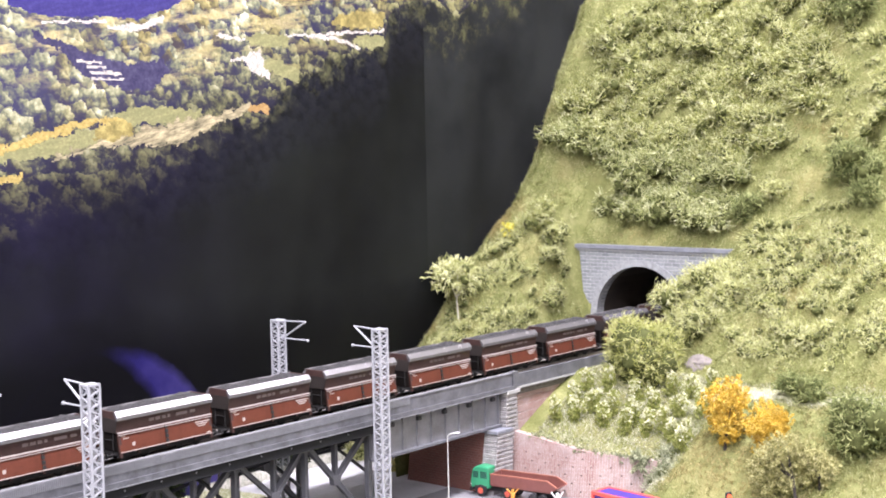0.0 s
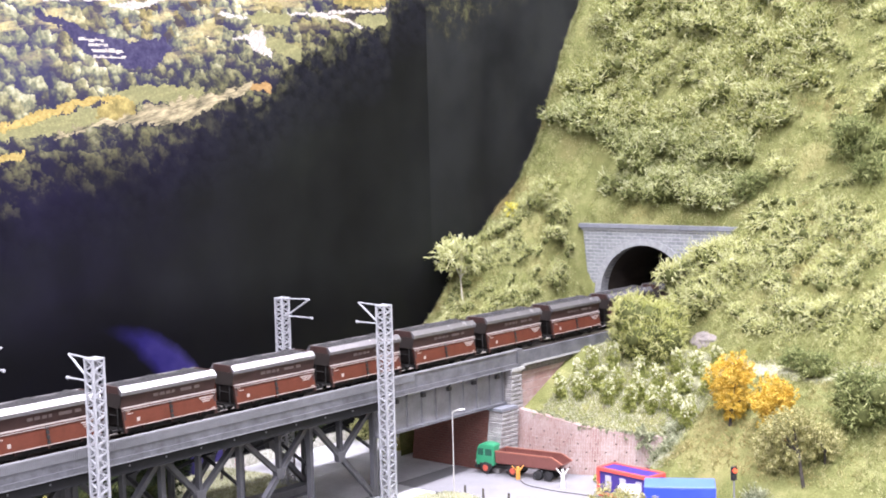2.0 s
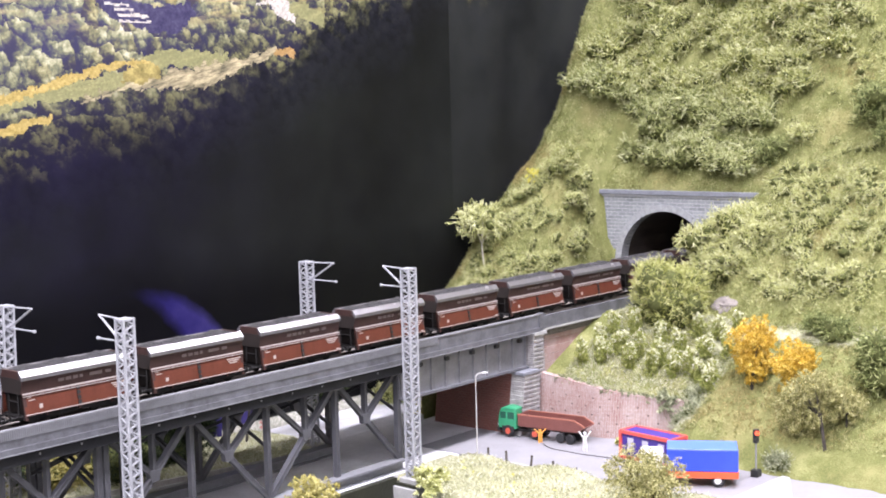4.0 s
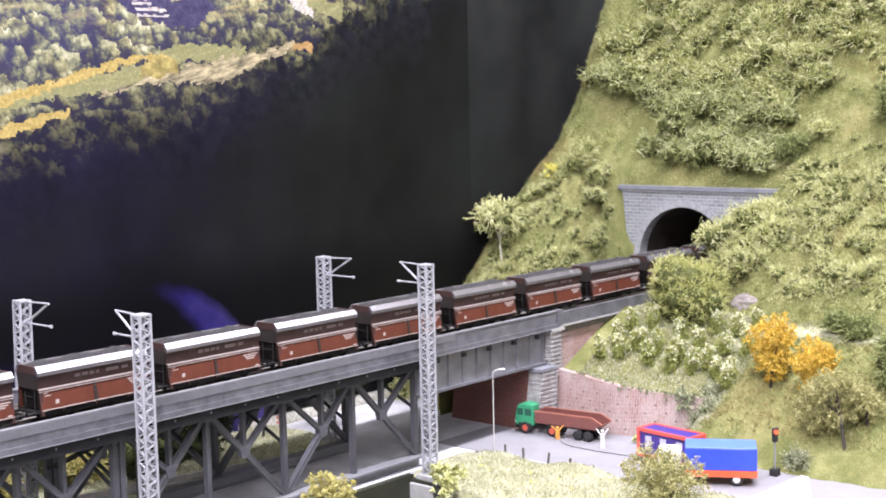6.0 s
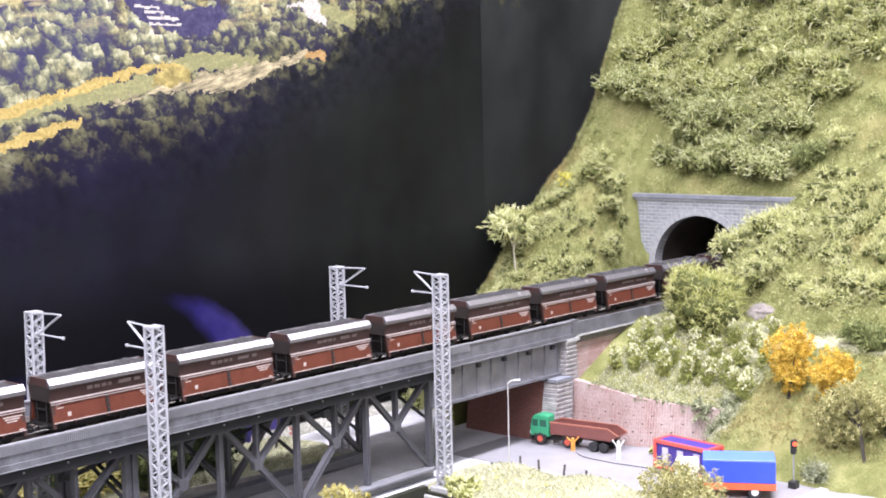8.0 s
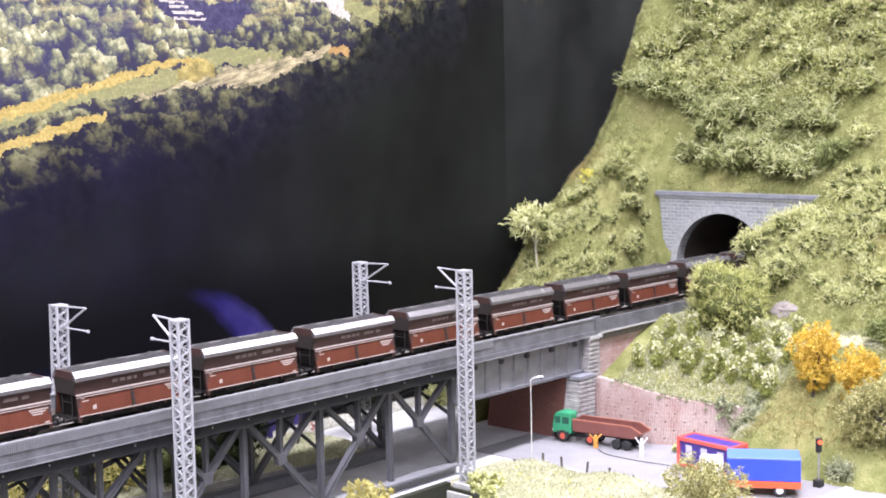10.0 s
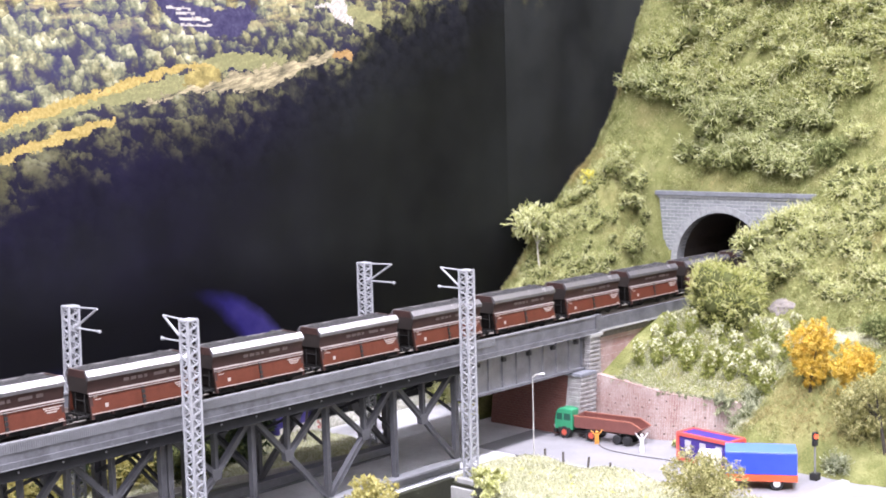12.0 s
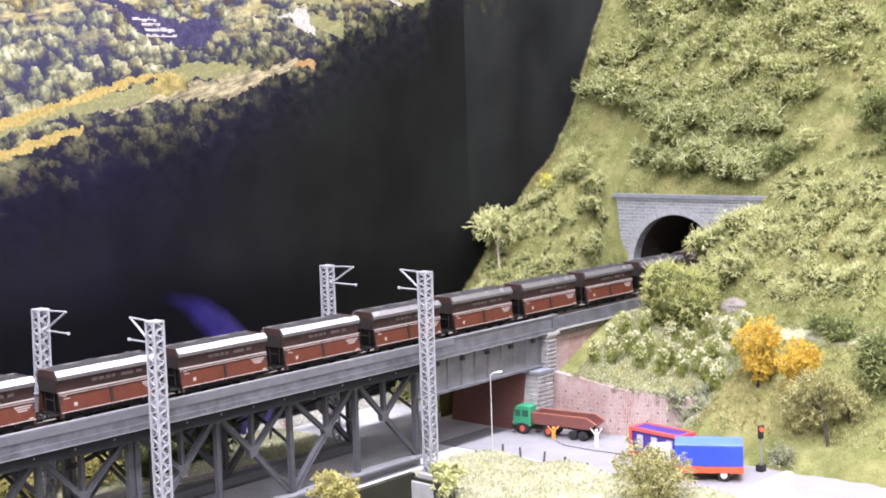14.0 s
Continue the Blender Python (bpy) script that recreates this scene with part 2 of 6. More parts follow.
BUSH_COOL = leafy("bush_cool_green", (0.15, 0.18, 0.055), (0.41, 0.435, 0.17), (0.78, 0.79, 0.50), 110, 0.22)
BUSH_BIG = leafy("bush_yellow_green", (0.19, 0.215, 0.045), (0.50, 0.52, 0.17), (0.82, 0.81, 0.45), 110, 0.22)
BUSH_PALE = leafy("bush_pale_green", (0.30, 0.325, 0.105), (0.60, 0.61, 0.27), (0.84, 0.84, 0.55), 90, 0.22)
# dark conifer green, deepened further to paint the bridge deck's shadow
CONIFER_SHADED = leafy("conifer_shaded", (0.012, 0.020, 0.009), (0.035, 0.050, 0.022), (0.085, 0.11, 0.045), 120)
BUSH_DARK = leafy("bush_dark_green", (0.07, 0.095, 0.032), (0.22, 0.255, 0.09), (0.54, 0.57, 0.27), 110)
# paler copy of the vine leaf: overhead light put into the colour
VINE_LIT = leafy("vine_lit_top", (0.52, 0.53, 0.28), (0.70, 0.70, 0.48), (0.86, 0.85, 0.70), 300)
VINE = leafy("vine_leaf", (0.14, 0.175, 0.03), (0.34, 0.37, 0.10), (0.58, 0.59, 0.27), 300)
AUTUMN = leafy("autumn_yellow", (0.42, 0.25, 0.02), (0.66, 0.45, 0.06), (0.82, 0.64, 0.18))
OLIVE = leafy("olive_leaf", (0.17, 0.165, 0.055), (0.36, 0.345, 0.14), (0.60, 0.57, 0.30))
LEMON = leafy("yellow_green_leaf", (0.24, 0.21, 0.05), (0.44, 0.40, 0.13), (0.62, 0.57, 0.27))
# dark green of the shrub cores: stands in for shadow between the sprigs
CORE_SHADE = plain("core_shade_green", (0.085, 0.095, 0.034), 0.95, 0.5, 300, 0.0, 0.0008, 0.1)
IVY = leafy("ivy_grey_green", (0.15, 0.17, 0.09), (0.33, 0.35, 0.21), (0.56, 0.58, 0.42))
BLOSSOM = leafy("yellow_blossom", (0.50, 0.46, 0.04), (0.78, 0.73, 0.14), (0.88, 0.85, 0.36))
PINK = leafy("pink_blossom", (0.45, 0.14, 0.12), (0.70, 0.28, 0.24), (0.85, 0.50, 0.45))
BARK = plain("bark_dark", (0.05, 0.042, 0.035), 0.9, 0.4, 500, 0.0, 0.0003)
BIRCH = plain("birch_bark", (0.62, 0.58, 0.5), 0.8, 0.3, 500)
WOOD = plain("post_wood", (0.09, 0.08, 0.07), 0.8, 0.3, 600)
def lerp_table(x, xs, ys):
    """The height at x of a line through points."""
    if x <= xs[0]:
        return ys[0]
    for i in range(1, len(xs)):
        if x <= xs[i]:
            return ys[i - 1] + (ys[i] - ys[i - 1]) * (x - xs[i - 1]) / (xs[i] - xs[i - 1])
    return ys[-1]


def ease(a, b, x):
    t = min(1.0, max(0.0, (x - a) / (b - a)))
    return t * t * (3 - 2 * t)


DECK = 0.067  # level of the track bed
PORTAL_X = 0.205


def wall_line(y):
    """x of the curved brick wall's face."""
    return -0.003 + 0.036 * max(0.0, (-0.055 - y) / 0.052) ** 1.6


def wall_top(y):
    return lerp_table(y, [-0.107, -0.055, -0.012], [0.021, 0.031, 0.036])


HOLLOW_X, HOLLOW_Z = [0.13, 0.160, 0.183, 0.197, 0.218, 0.240, 0.262], [0.0, 0.0085, 0.0150, 0.0165, 0.0150, 0.0080, 0.0]


def hill(x, y):
    """Height of the hillside over the road."""
    c = lerp_table(y, [-0.3, -0.14, -0.05, 0.03, 0.078, 0.1, 0.13], [0.04, 0.045, 0.056, 0.06, 0.045, 0.018, 0.002])
    steep = x - c + 0.6 * max(0.0, x - 0.22)
    if y > 0.085:  # hollow of the slope beside the backdrop
        steep -= ease(0.085, 0.13, y) * lerp_table(x, HOLLOW_X, HOLLOW_Z)
    vines = 0.036 + 0.5 * (x - 0.012) + 0.28 * (y + 0.015)
    bank = 0.6 * (x + 0.022)
    low = vines + (bank - vines) * ease(-0.1, -0.13, y) if y < -0.1 else vines
    cap = lerp_table(y, [-0.1, -0.02], [0.061, 0.068])
    z = max(steep, min(low, cap))
    if x < PORTAL_X:
        if y > 0.03:
            z = min(z, DECK + max(0.0, y - 0.066) * 2.6)
        else:
            z = min(z, DECK + max(0.0, -0.020 - y) * 1.7)
    return z


# ---- ground, hillside, road ----
def sheet(name, xs, ys, height, material, keep=None):
    xs, ys = np.asarray(xs), np.asarray(ys)
    co = np.array([(x, y, height(x, y)) for y in ys for x in xs])
    n = len(xs)
    quads = [(j * n + i, j * n + i + 1, (j + 1) * n + i + 1, (j + 1) * n + i) for j in range(len(ys) - 1) for i in range(n - 1)
             if keep is None or keep((xs[i] + xs[i + 1]) / 2, (ys[j] + ys[j + 1]) / 2)]
    me = raw_mesh(name, co, np.array(quads), 4)
    me.polygons.foreach_set("use_smooth", [True] * len(me.polygons))
    return hang(name, me, material)


def turf(x, y):
    """The hillside with its bumps, sunk behind walls."""
    if y > -0.108 and x < wall_line(min(y, -0.012)) + 0.004 and y < 0.06:
        return -0.004
    if -0.014 < y < 0.07 and x < 0.006:
        return -0.004
    z = hill(x, y)
    bed = -0.022 < y < 0.068 and x < PORTAL_X
    rough = 0.0 if bed else 1.0
    if PORTAL_X < x < PORTAL_X + 0.03 and -0.068 < y < 0.08:
        z = min(z, 0.1425 + 1.3 * (x - PORTAL_X - 0.002))
        rough = ease(PORTAL_X + 0.008, PORTAL_X + 0.03, x)
    p = Vector((x, y, z))
    z += rough * (0.0035 * noise.noise(p * 38) + 0.0016 * noise.noise(p * 120))
    return max(z, -0.004)


hillside = sheet("hillside", np.arange(-0.03, 0.48, 0.0026), np.arange(-0.46, 0.1345, 0.0026), turf, GRASS,
                 lambda x, y: not (PORTAL_X - 0.006 < x < PORTAL_X + 0.0026 and abs(y - 0.0185) < 0.044))
tagged(hillside, "steep hillside covered in pale green static grass", "hillside", "", "structure")


def plain_ground(x, y):
    if y > -0.013:
        return -0.0015
    edge = ease(-0.092, -0.10, x)
    z = -0.0015 + edge * (0.0065 + 0.004 * noise.noise(Vector((x, y, 0)) * 45))
    z -= 0.045 * ease(-0.138, -0.149, x + 0.8 * min(0.045, max(0.0, -0.032 - y)))
    if x < -0.092 and y > -0.028:
        z = min(z, -0.0015 + 0.004 * edge)
    return z


ground = sheet("ground", np.arange(-0.80, 0.06, 0.004), np.arange(-0.46, 0.1345, 0.004), plain_ground, VERGE)
tagged(ground, "pale grass verge falling to a dark stream bed", "ground", "", "structure")

path = sheet("path", np.arange(0.0785, 0.1072, 0.0013), np.arange(-0.40, -0.090, 0.0013), lambda x, y: turf(x, y) + 0.0006 - 0.003 * (abs(x - 0.0925) > 0.0125), VERGE)
tagged(path, "pale level footpath along the slope", "path", "", "structure")

road = part("road", boxes((-0.088, 0.03, -0.46, 0.02, -0.004, 0.0)), ROAD)
tagged(road, "pale grey road running under the bridge", "road", "", "structure")
paving = part("pavement", boxes((-0.80, -0.088, -0.0125, 0.0585, -0.003, -0.0004), (-0.088, 0.0, 0.02, 0.075, -0.003, -0.0004),
                                (-0.16, -0.088, 0.0585, 0.075, -0.003, -0.0004)), PAVING)
back_road = part("road", boxes((-0.13, 0.02, 0.075, 0.1345, -0.003, -0.0003)), PAVING)
tagged(back_road, "pale grey road behind the bridge", "road", "", "structure")
tagged(paving, "grey paved yard under and behind the bridge", "pavement", "", "structure")
bm = bmesh.new()
prism(bm, [(-0.105, -0.1942), (-0.0131, -0.1969), (-0.0679, -0.2268), (-0.105, -0.2470)], "z", -0.002, 0.0006)
island = part("pavement", rounded(bm, 0.0002, 1), CONCRETE)
tagged(island, "pale concrete island at the road fork", "pavement", "", "structure")
kerb = thing("kerb", "low dark kerb along the road edge", "kerb", "", "structure")
part("stone", boxes((-0.0895, -0.0878, -0.125, -0.022, -0.002, 0.0008)), KERB, kerb)
bm = bmesh.new()
beam(bm, (-0.0886, -0.022, -0.0004), (-0.125, -0.0125, -0.0004), 0.0016, 0.0024)
part("stone", bm, KERB, kerb)
back_kerb = thing("kerb", "low stone edging between yard and grass", "kerb", "", "structure")
bm = bmesh.new()
beam(bm, (-0.138, 0.0545, 0.0008), (-0.42, 0.118, 0.0008), 0.002, 0.0062)
part("stone", bm, KERB, back_kerb)
bm = bmesh.new()
beam(bm, (-0.138, 0.0527, 0.0002), (-0.42, 0.1162, 0.0002), 0.0012, 0.0016)
part("edging", bm, CONCRETE, back_kerb)
bm = bmesh.new()
prism(bm, [(-0.140, 0.0560), (-0.42, 0.1195), (-0.8, 0.12), (-0.8, 0.134), (-0.132, 0.134), (-0.126, 0.096)], "z", -0.003, 0.0035)
lawn = part("lawn", bm, VERGE)
tagged(lawn, "pale grass strip along the backdrop", "lawn", "", "structure")
water = part("stream", boxes((-0.80, -0.13, -0.46, -0.013, -0.05, -0.034)), GULLY)
bm = bmesh.new()
for p, q in (((-0.149, -0.0125), (-0.149, -0.034)), ((-0.149, -0.034), (-0.183, -0.080)), ((-0.183, -0.080), (-0.19, -0.46))):
    beam(bm, (*p, -0.026), (*q, -0.026), 0.004, 0.046)
box(bm, -0.80, -0.1488, -0.0166, -0.0124, -0.05, -0.0008)
tagged(part("stream_bank", bm, GULLY), "dark muddy wall of the stream bed", "bank", "", "structure")
tagged(water, "dark still water in the stream bed", "water", "", "structure")

# ---- curved brick wall, abutment and pier ----
bm = bmesh.new()
ys = np.linspace(-0.012, -0.107, 30)
rows = []
for y in ys:
    x = wall_line(y)
    lean = 0.004
    top = wall_top(y) + 0.0012
    rows.append([bm.verts.new(p) for p in ((x - lean, y, -0.003), (x, y, top), (x + 0.005, y, top), (x + 0.006, y, -0.003))])
for a, b in zip(rows, rows[1:]):
    for i in range(4):
        bm.faces.new((a[i], b[i], b[(i + 1) % 4], a[(i + 1) % 4]))
bm.faces.new(rows[0])
bm.faces.new(rows[-1][::-1])
bmesh.ops.recalc_face_normals(bm, faces=bm.faces[:])
retaining = tagged(thing("retaining_wall", "curved red brick retaining wall with weep holes", "wall", "", "structure"))
part("wall", bm, BRICK, retaining)
for row in range(5):
    for i in range(8):
        y = -0.024 - 0.0105 * i - (0.005 if row % 2 else 0)
        z = 0.004 + 0.0052 * row
        if z < wall_top(y) - 0.003 and y > -0.105:
            x = wall_line(y) - 0.004 * (1 - z / wall_top(y))
            part("weep_hole", boxes((x - 0.0003, x + 0.001, y - 0.0004, y + 0.0004, z - 0.0004, z + 0.0004)), SLEEPER, retaining)

abutment = thing("abutment", "dark red brick abutment under the bridge", "abutment", "", "structure")
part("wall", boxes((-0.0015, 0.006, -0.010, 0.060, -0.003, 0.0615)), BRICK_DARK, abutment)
bm = bmesh.new()
prism(bm, [(0.001, 0.03), (0.001, 0.0648), (0.11, 0.0648), (0.11, 0.055), (0.012, 0.03)], "y", -0.0095, -0.004)
part("side_wall", bm, BRICK, abutment, "sunlit red brick side wall")
bm = bmesh.new()
prism(bm, [(-0.0140, -0.003), (-0.0090, 0.0625), (0.0015, 0.0625), (0.0040, -0.003)], "y", -0.0130, -0.004)
part("pier", bm, QUOIN, abutment, "weathered grey stone pier")
for k in range(46):
    z, out = -0.003 + 0.001425 * k, 0.0008 if k % 2 else 0.0002
    x = -0.0145 + 0.005 * k / 46
    bm = bmesh.new()
    prism(bm, [(x - out, -0.0130 - out), (x + 0.0085 + out * 2, -0.0130 - out), (x + 0.0085 + out * 2, -0.0085), (x - out, -0.0085)], "z", z, z + 0.00112)
    part("quoin", bm, QUOIN_STONE, abutment)
bm = bmesh.new()
prism(bm, [(-0.031, -0.003), (-0.0245, 0.039), (-0.0095, 0.039), (-0.0095, -0.003)], "y", -0.0165, -0.0058)
part("plinth", bm, QUOIN, abutment, "stepped grey stone bearing plinth")
for k in range(29):
    z, out = -0.003 + 0.001448 * k, 0.0005 if k % 2 else 0.0001
    x = -0.031 + 0.0065 * k / 29
    part("course", boxes((x - out, -0.0099, -0.0168 - out, -0.0062, z, z + 0.00112)), QUOIN_STONE, abutment)
part("plinth_cap", boxes((-0.0265, -0.0095, -0.0175, 0.059, 0.039, 0.0408)), COPING, abutment)
bm = bmesh.new()
prism(bm, [(-0.0300, -0.003), (-0.0240, 0.039), (-0.0015, 0.039), (-0.0015, -0.003)], "y", -0.0056, 0.058)
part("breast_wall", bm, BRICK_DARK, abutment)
part("pier_cap", boxes((-0.0105, 0.003, -0.0145, -0.004, 0.0625, 0.0645)), CONCRETE, abutment)
bm = bmesh.new()
for p, q in (((-0.003, 0.06), (-0.012, 0.080)), ((-0.012, 0.080), (-0.0125, 0.084))):
    beam(bm, (*p, 0.017), (*q, 0.017), 0.004, 0.040)
part("wing_wall", bm, BRICK, abutment, "red brick wing wall behind the bridge")

# ---- tunnel portal ----
AY, AZ, AR = 0.0185, 0.0875, 0.0405


def arch(r, low, n=24):
    pts = [(AY + r, low)] + [(AY + r * math.cos(math.pi * i / n), AZ + r * math.sin(math.pi * i / n)) for i in range(n + 1)] + [(AY - r, low)]
    return pts


portal = thing("tunnel_portal", "grey ashlar double-track tunnel portal with round arch", "tunnel portal", "", "structure", (0, 0, 0))
bm = bmesh.new()
inner = arch(AR, DECK - 0.004)
outer = [(0.0675, DECK - 0.004), (0.0755, 0.1405), (-0.064, 0.1405), (-0.060, DECK - 0.004)]
fv = [bm.verts.new((PORTAL_X, y, z)) for y, z in inner]
lv, lt, rt, rv = [bm.verts.new((PORTAL_X, y, z)) for y, z in outer]
mid = len(fv) // 2
bm.faces.new([lv, lt] + fv[mid::-1])
bm.faces.new([lt, rt, fv[mid]])
bm.faces.new([rt, rv] + fv[:mid - 1:-1])
res = bmesh.ops.extrude_face_region(bm, geom=bm.faces[:])
for v in res["geom"]:
    if isinstance(v, bmesh.types.BMVert):
        v.co.x += 0.010
bmesh.ops.recalc_face_normals(bm, faces=bm.faces[:])
part("wall", bm, STONE, portal)
part("coping", rounded(boxes((PORTAL_X - 0.0022, PORTAL_X + 0.011, -0.066, 0.0785, 0.1405, 0.1440)), 0.0003, 1), COPING, portal, "dark weathered coping stones")
part("string_course", boxes((PORTAL_X - 0.0010, PORTAL_X + 0.004, -0.0645, 0.0765, 0.1388, 0.1404)), RING, portal)
n = 27
for i in range(n):
    a0, a1 = math.pi * (i + 0.03) / n, math.pi * (i + 0.97) / n
    bm = bmesh.new()
    prism(bm, [(AY + r * math.cos(a), AZ + r * math.sin(a)) for r, a in ((AR - 0.0003, a0), (AR + 0.0052, a0), (AR + 0.0052, a1), (AR - 0.0003, a1))],
          "x", PORTAL_X - 0.0012, PORTAL_X + 0.004)
    part("voussoir", bm, RING, portal)
for y0, y1 in ((AY + AR - 0.0003, AY + AR + 0.0052), (AY - AR - 0.0052, AY - AR + 0.0003)):
    part("jamb", boxes((PORTAL_X - 0.0012, PORTAL_X + 0.004, y0, y1, DECK - 0.003, AZ)), RING, portal)
tunnel = bmesh.new()
rings = []
for x in np.linspace(PORTAL_X + 0.006, 0.47, 10):
    rings.append([tunnel.verts.new((x, y, z)) for y, z in arch(AR + 0.001, DECK - 0.004, 16)])
for a, b in zip(rings, rings[1:]):
    for i in range(len(a) - 1):
        tunnel.faces.new((a[i], b[i], b[i + 1], a[i + 1]))
tunnel.faces.new(rings[-1])
lining = part("tunnel_lining", tunnel, TUNNEL_DARK)
tagged(lining, "dark brown plaster inside of the tunnel", "tunnel", "", "structure")
bm = bmesh.new()
for k in range(5):
    x, y = 0.25 + 0.012 * k, -0.011 - 0.003 * k
    rod(bm, (x, y, DECK), (x + 0.002, y + 0.001, 0.108 - 0.003 * k), 0.004, 0.0025, 7)
rock = part("tunnel_side_rock", bm, plain("tunnel_rock", (0.20, 0.12, 0.06), 0.9, 0.4, 120))
tagged(rock, "brown rock face just inside the tunnel", "rock", "", "structure")

# ---- railway bridge ----
TRUSS_Y = (-0.005, 0.0535)
PLATE_Y = (-0.0065, 0.0555)


def h_beam(bm, p, q, w, side=(0, 1, 0), depth=0.0034):
    """A rolled section in one piece: two flanges and a web."""
    p, q, s = Vector(p), Vector(q), Vector(side)
    a = (q - p).normalized().cross(s).normalized()
    o, i, f, t = w / 2, w * 0.30, depth / 2, 0.0013
    prof = [(-o, -f), (-o, f), (-i, f), (-i, t), (i, t), (i, f), (o, f), (o, -f), (i, -f), (i, -t), (-i, -t), (-i, -f)]
    rings = [[bm.verts.new(c + a * u + s * v) for u, v in prof] for c in (p, q)]
    for k in range(12):
        bm.faces.new((rings[0][k], rings[0][(k + 1) % 12], rings[1][(k + 1) % 12], rings[1][k]))
    bm.faces.new(rings[0][::-1])
    bm.faces.new(rings[1])
    bmesh.ops.recalc_face_normals(bm, faces=bm.faces[:])


def truss_span(x_right, panels, label):
    """A deck truss: Warren web with posts and sub-struts, four panels."""
    b = thing("truss_bridge", label, "bridge", "truss spans")
    step = 0.0516
    lo, hi = 0.0050, 0.0605
    x_left = x_right - step * panels
    for y in TRUSS_Y:
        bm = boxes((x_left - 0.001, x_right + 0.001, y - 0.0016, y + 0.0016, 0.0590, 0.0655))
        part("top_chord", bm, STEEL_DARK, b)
        bm = boxes((x_left - 0.001, x_right + 0.001, y - 0.0022, y + 0.0012, 0.0002, 0.0050), (x_left - 0.001, x_right + 0.001, y - 0.0058, y + 0.0022, 0.0049, 0.0061),
                   (x_left - 0.001, x_right + 0.001, y - 0.0050, y + 0.0022, -0.0012, 0.0002))
        part("bottom_chord", bm, STEEL_EDGE, b)
        for i in range(panels + 1):
            x = x_right - step * i
            bm = bmesh.new()
            h_beam(bm, (x, y, 0.0058), (x, y, 0.0605), 0.0025 if 0 < i < panels else 0.0030)
            part("post", bm, STEEL, b)
            bm = bmesh.new()
            gw = 0.0050 if 0 < i < panels else 0.0017
            prism(bm, [(x - gw, 0.0605), (x + gw, 0.0605), (x + gw * 0.4, 0.0560), (x - gw * 0.4, 0.0560)], "y", y - 0.0019, y + 0.0019)
            part("gusset", bm, STEEL, b)
        for i in range(panels):
            xr, xl = x_right - step * i, x_right - step * (i + 1)
            top, low = (xl, xr) if i % 2 == 0 else (xr, xl)
            xm, zm = top + (low - top) * 0.46, hi + (0.0060 - hi) * 0.46
            bm = bmesh.new()
            h_beam(bm, (top, y, hi), (low, y, 0.0060), 0.0027)
            part("diagonal", bm, STEEL, b)
            bm = bmesh.new()
            h_beam(bm, (low, y, hi), (xm, y, zm), 0.0024)
            part("sub_strut", bm, STEEL, b)
            bm = bmesh.new()
            h_beam(bm, (xm, y, hi), (xm, y, zm), 0.0020)
            part("hanger", bm, STEEL, b)
            bm = bmesh.new()
            k = 0.0034
            prism(bm, [(xm - k, zm + k * 0.9), (xm + k, zm + k * 0.9), (xm + k * 0.7, zm - k * 0.8), (xm - k * 0.7, zm - k * 0.8)], "y", y - 0.0019, y + 0.0019)
            part("gusset", bm, STEEL, b)
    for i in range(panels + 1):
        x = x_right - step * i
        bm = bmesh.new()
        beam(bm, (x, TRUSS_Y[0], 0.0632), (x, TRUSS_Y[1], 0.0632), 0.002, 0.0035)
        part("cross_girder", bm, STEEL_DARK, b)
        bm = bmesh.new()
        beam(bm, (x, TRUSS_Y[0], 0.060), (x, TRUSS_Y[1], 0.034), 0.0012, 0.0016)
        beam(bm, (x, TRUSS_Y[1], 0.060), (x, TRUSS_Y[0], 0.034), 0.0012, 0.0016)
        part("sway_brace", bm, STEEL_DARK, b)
    return b


truss_span(-0.1345, 4, "grey steel deck truss span of the railway bridge")
truss_span(-0.3450, 4, "grey steel deck truss span farther along the bridge")

plate = thing("plate_girder_bridge", "grey plate girder span over the road", "bridge")
for y in PLATE_Y:
    part("web", boxes((-0.1345, -0.0115, y - 0.0006, y + 0.0006, 0.0425, 0.0655)), STEEL_PLATE, plate)
    part("bottom_flange", boxes((-0.1345, -0.0115, y - 0.0040, y + 0.0036, 0.0412, 0.0426)), STEEL_LIGHT, plate)
    for i in range(10):
        x = -0.1335 + 0.0134 * i
        part("stiffener", boxes((x, x + 0.0006, y - 0.0020, y + 0.0020, 0.0426, 0.0655)), STEEL_PLATE, plate)
    for i in range(5):
        x = -0.118 + 0.0245 * i
        part("bracket", boxes((x, x + 0.0030, y - 0.0026, y + 0.001, 0.0588, 0.0612)), STEEL_DARK, plate)
for i in range(5):
    x = -0.13 + 0.027 * i
    part("cross_girder", boxes((x, x + 0.002, PLATE_Y[0], PLATE_Y[1], 0.050, 0.0652)), STEEL_DARK, plate)

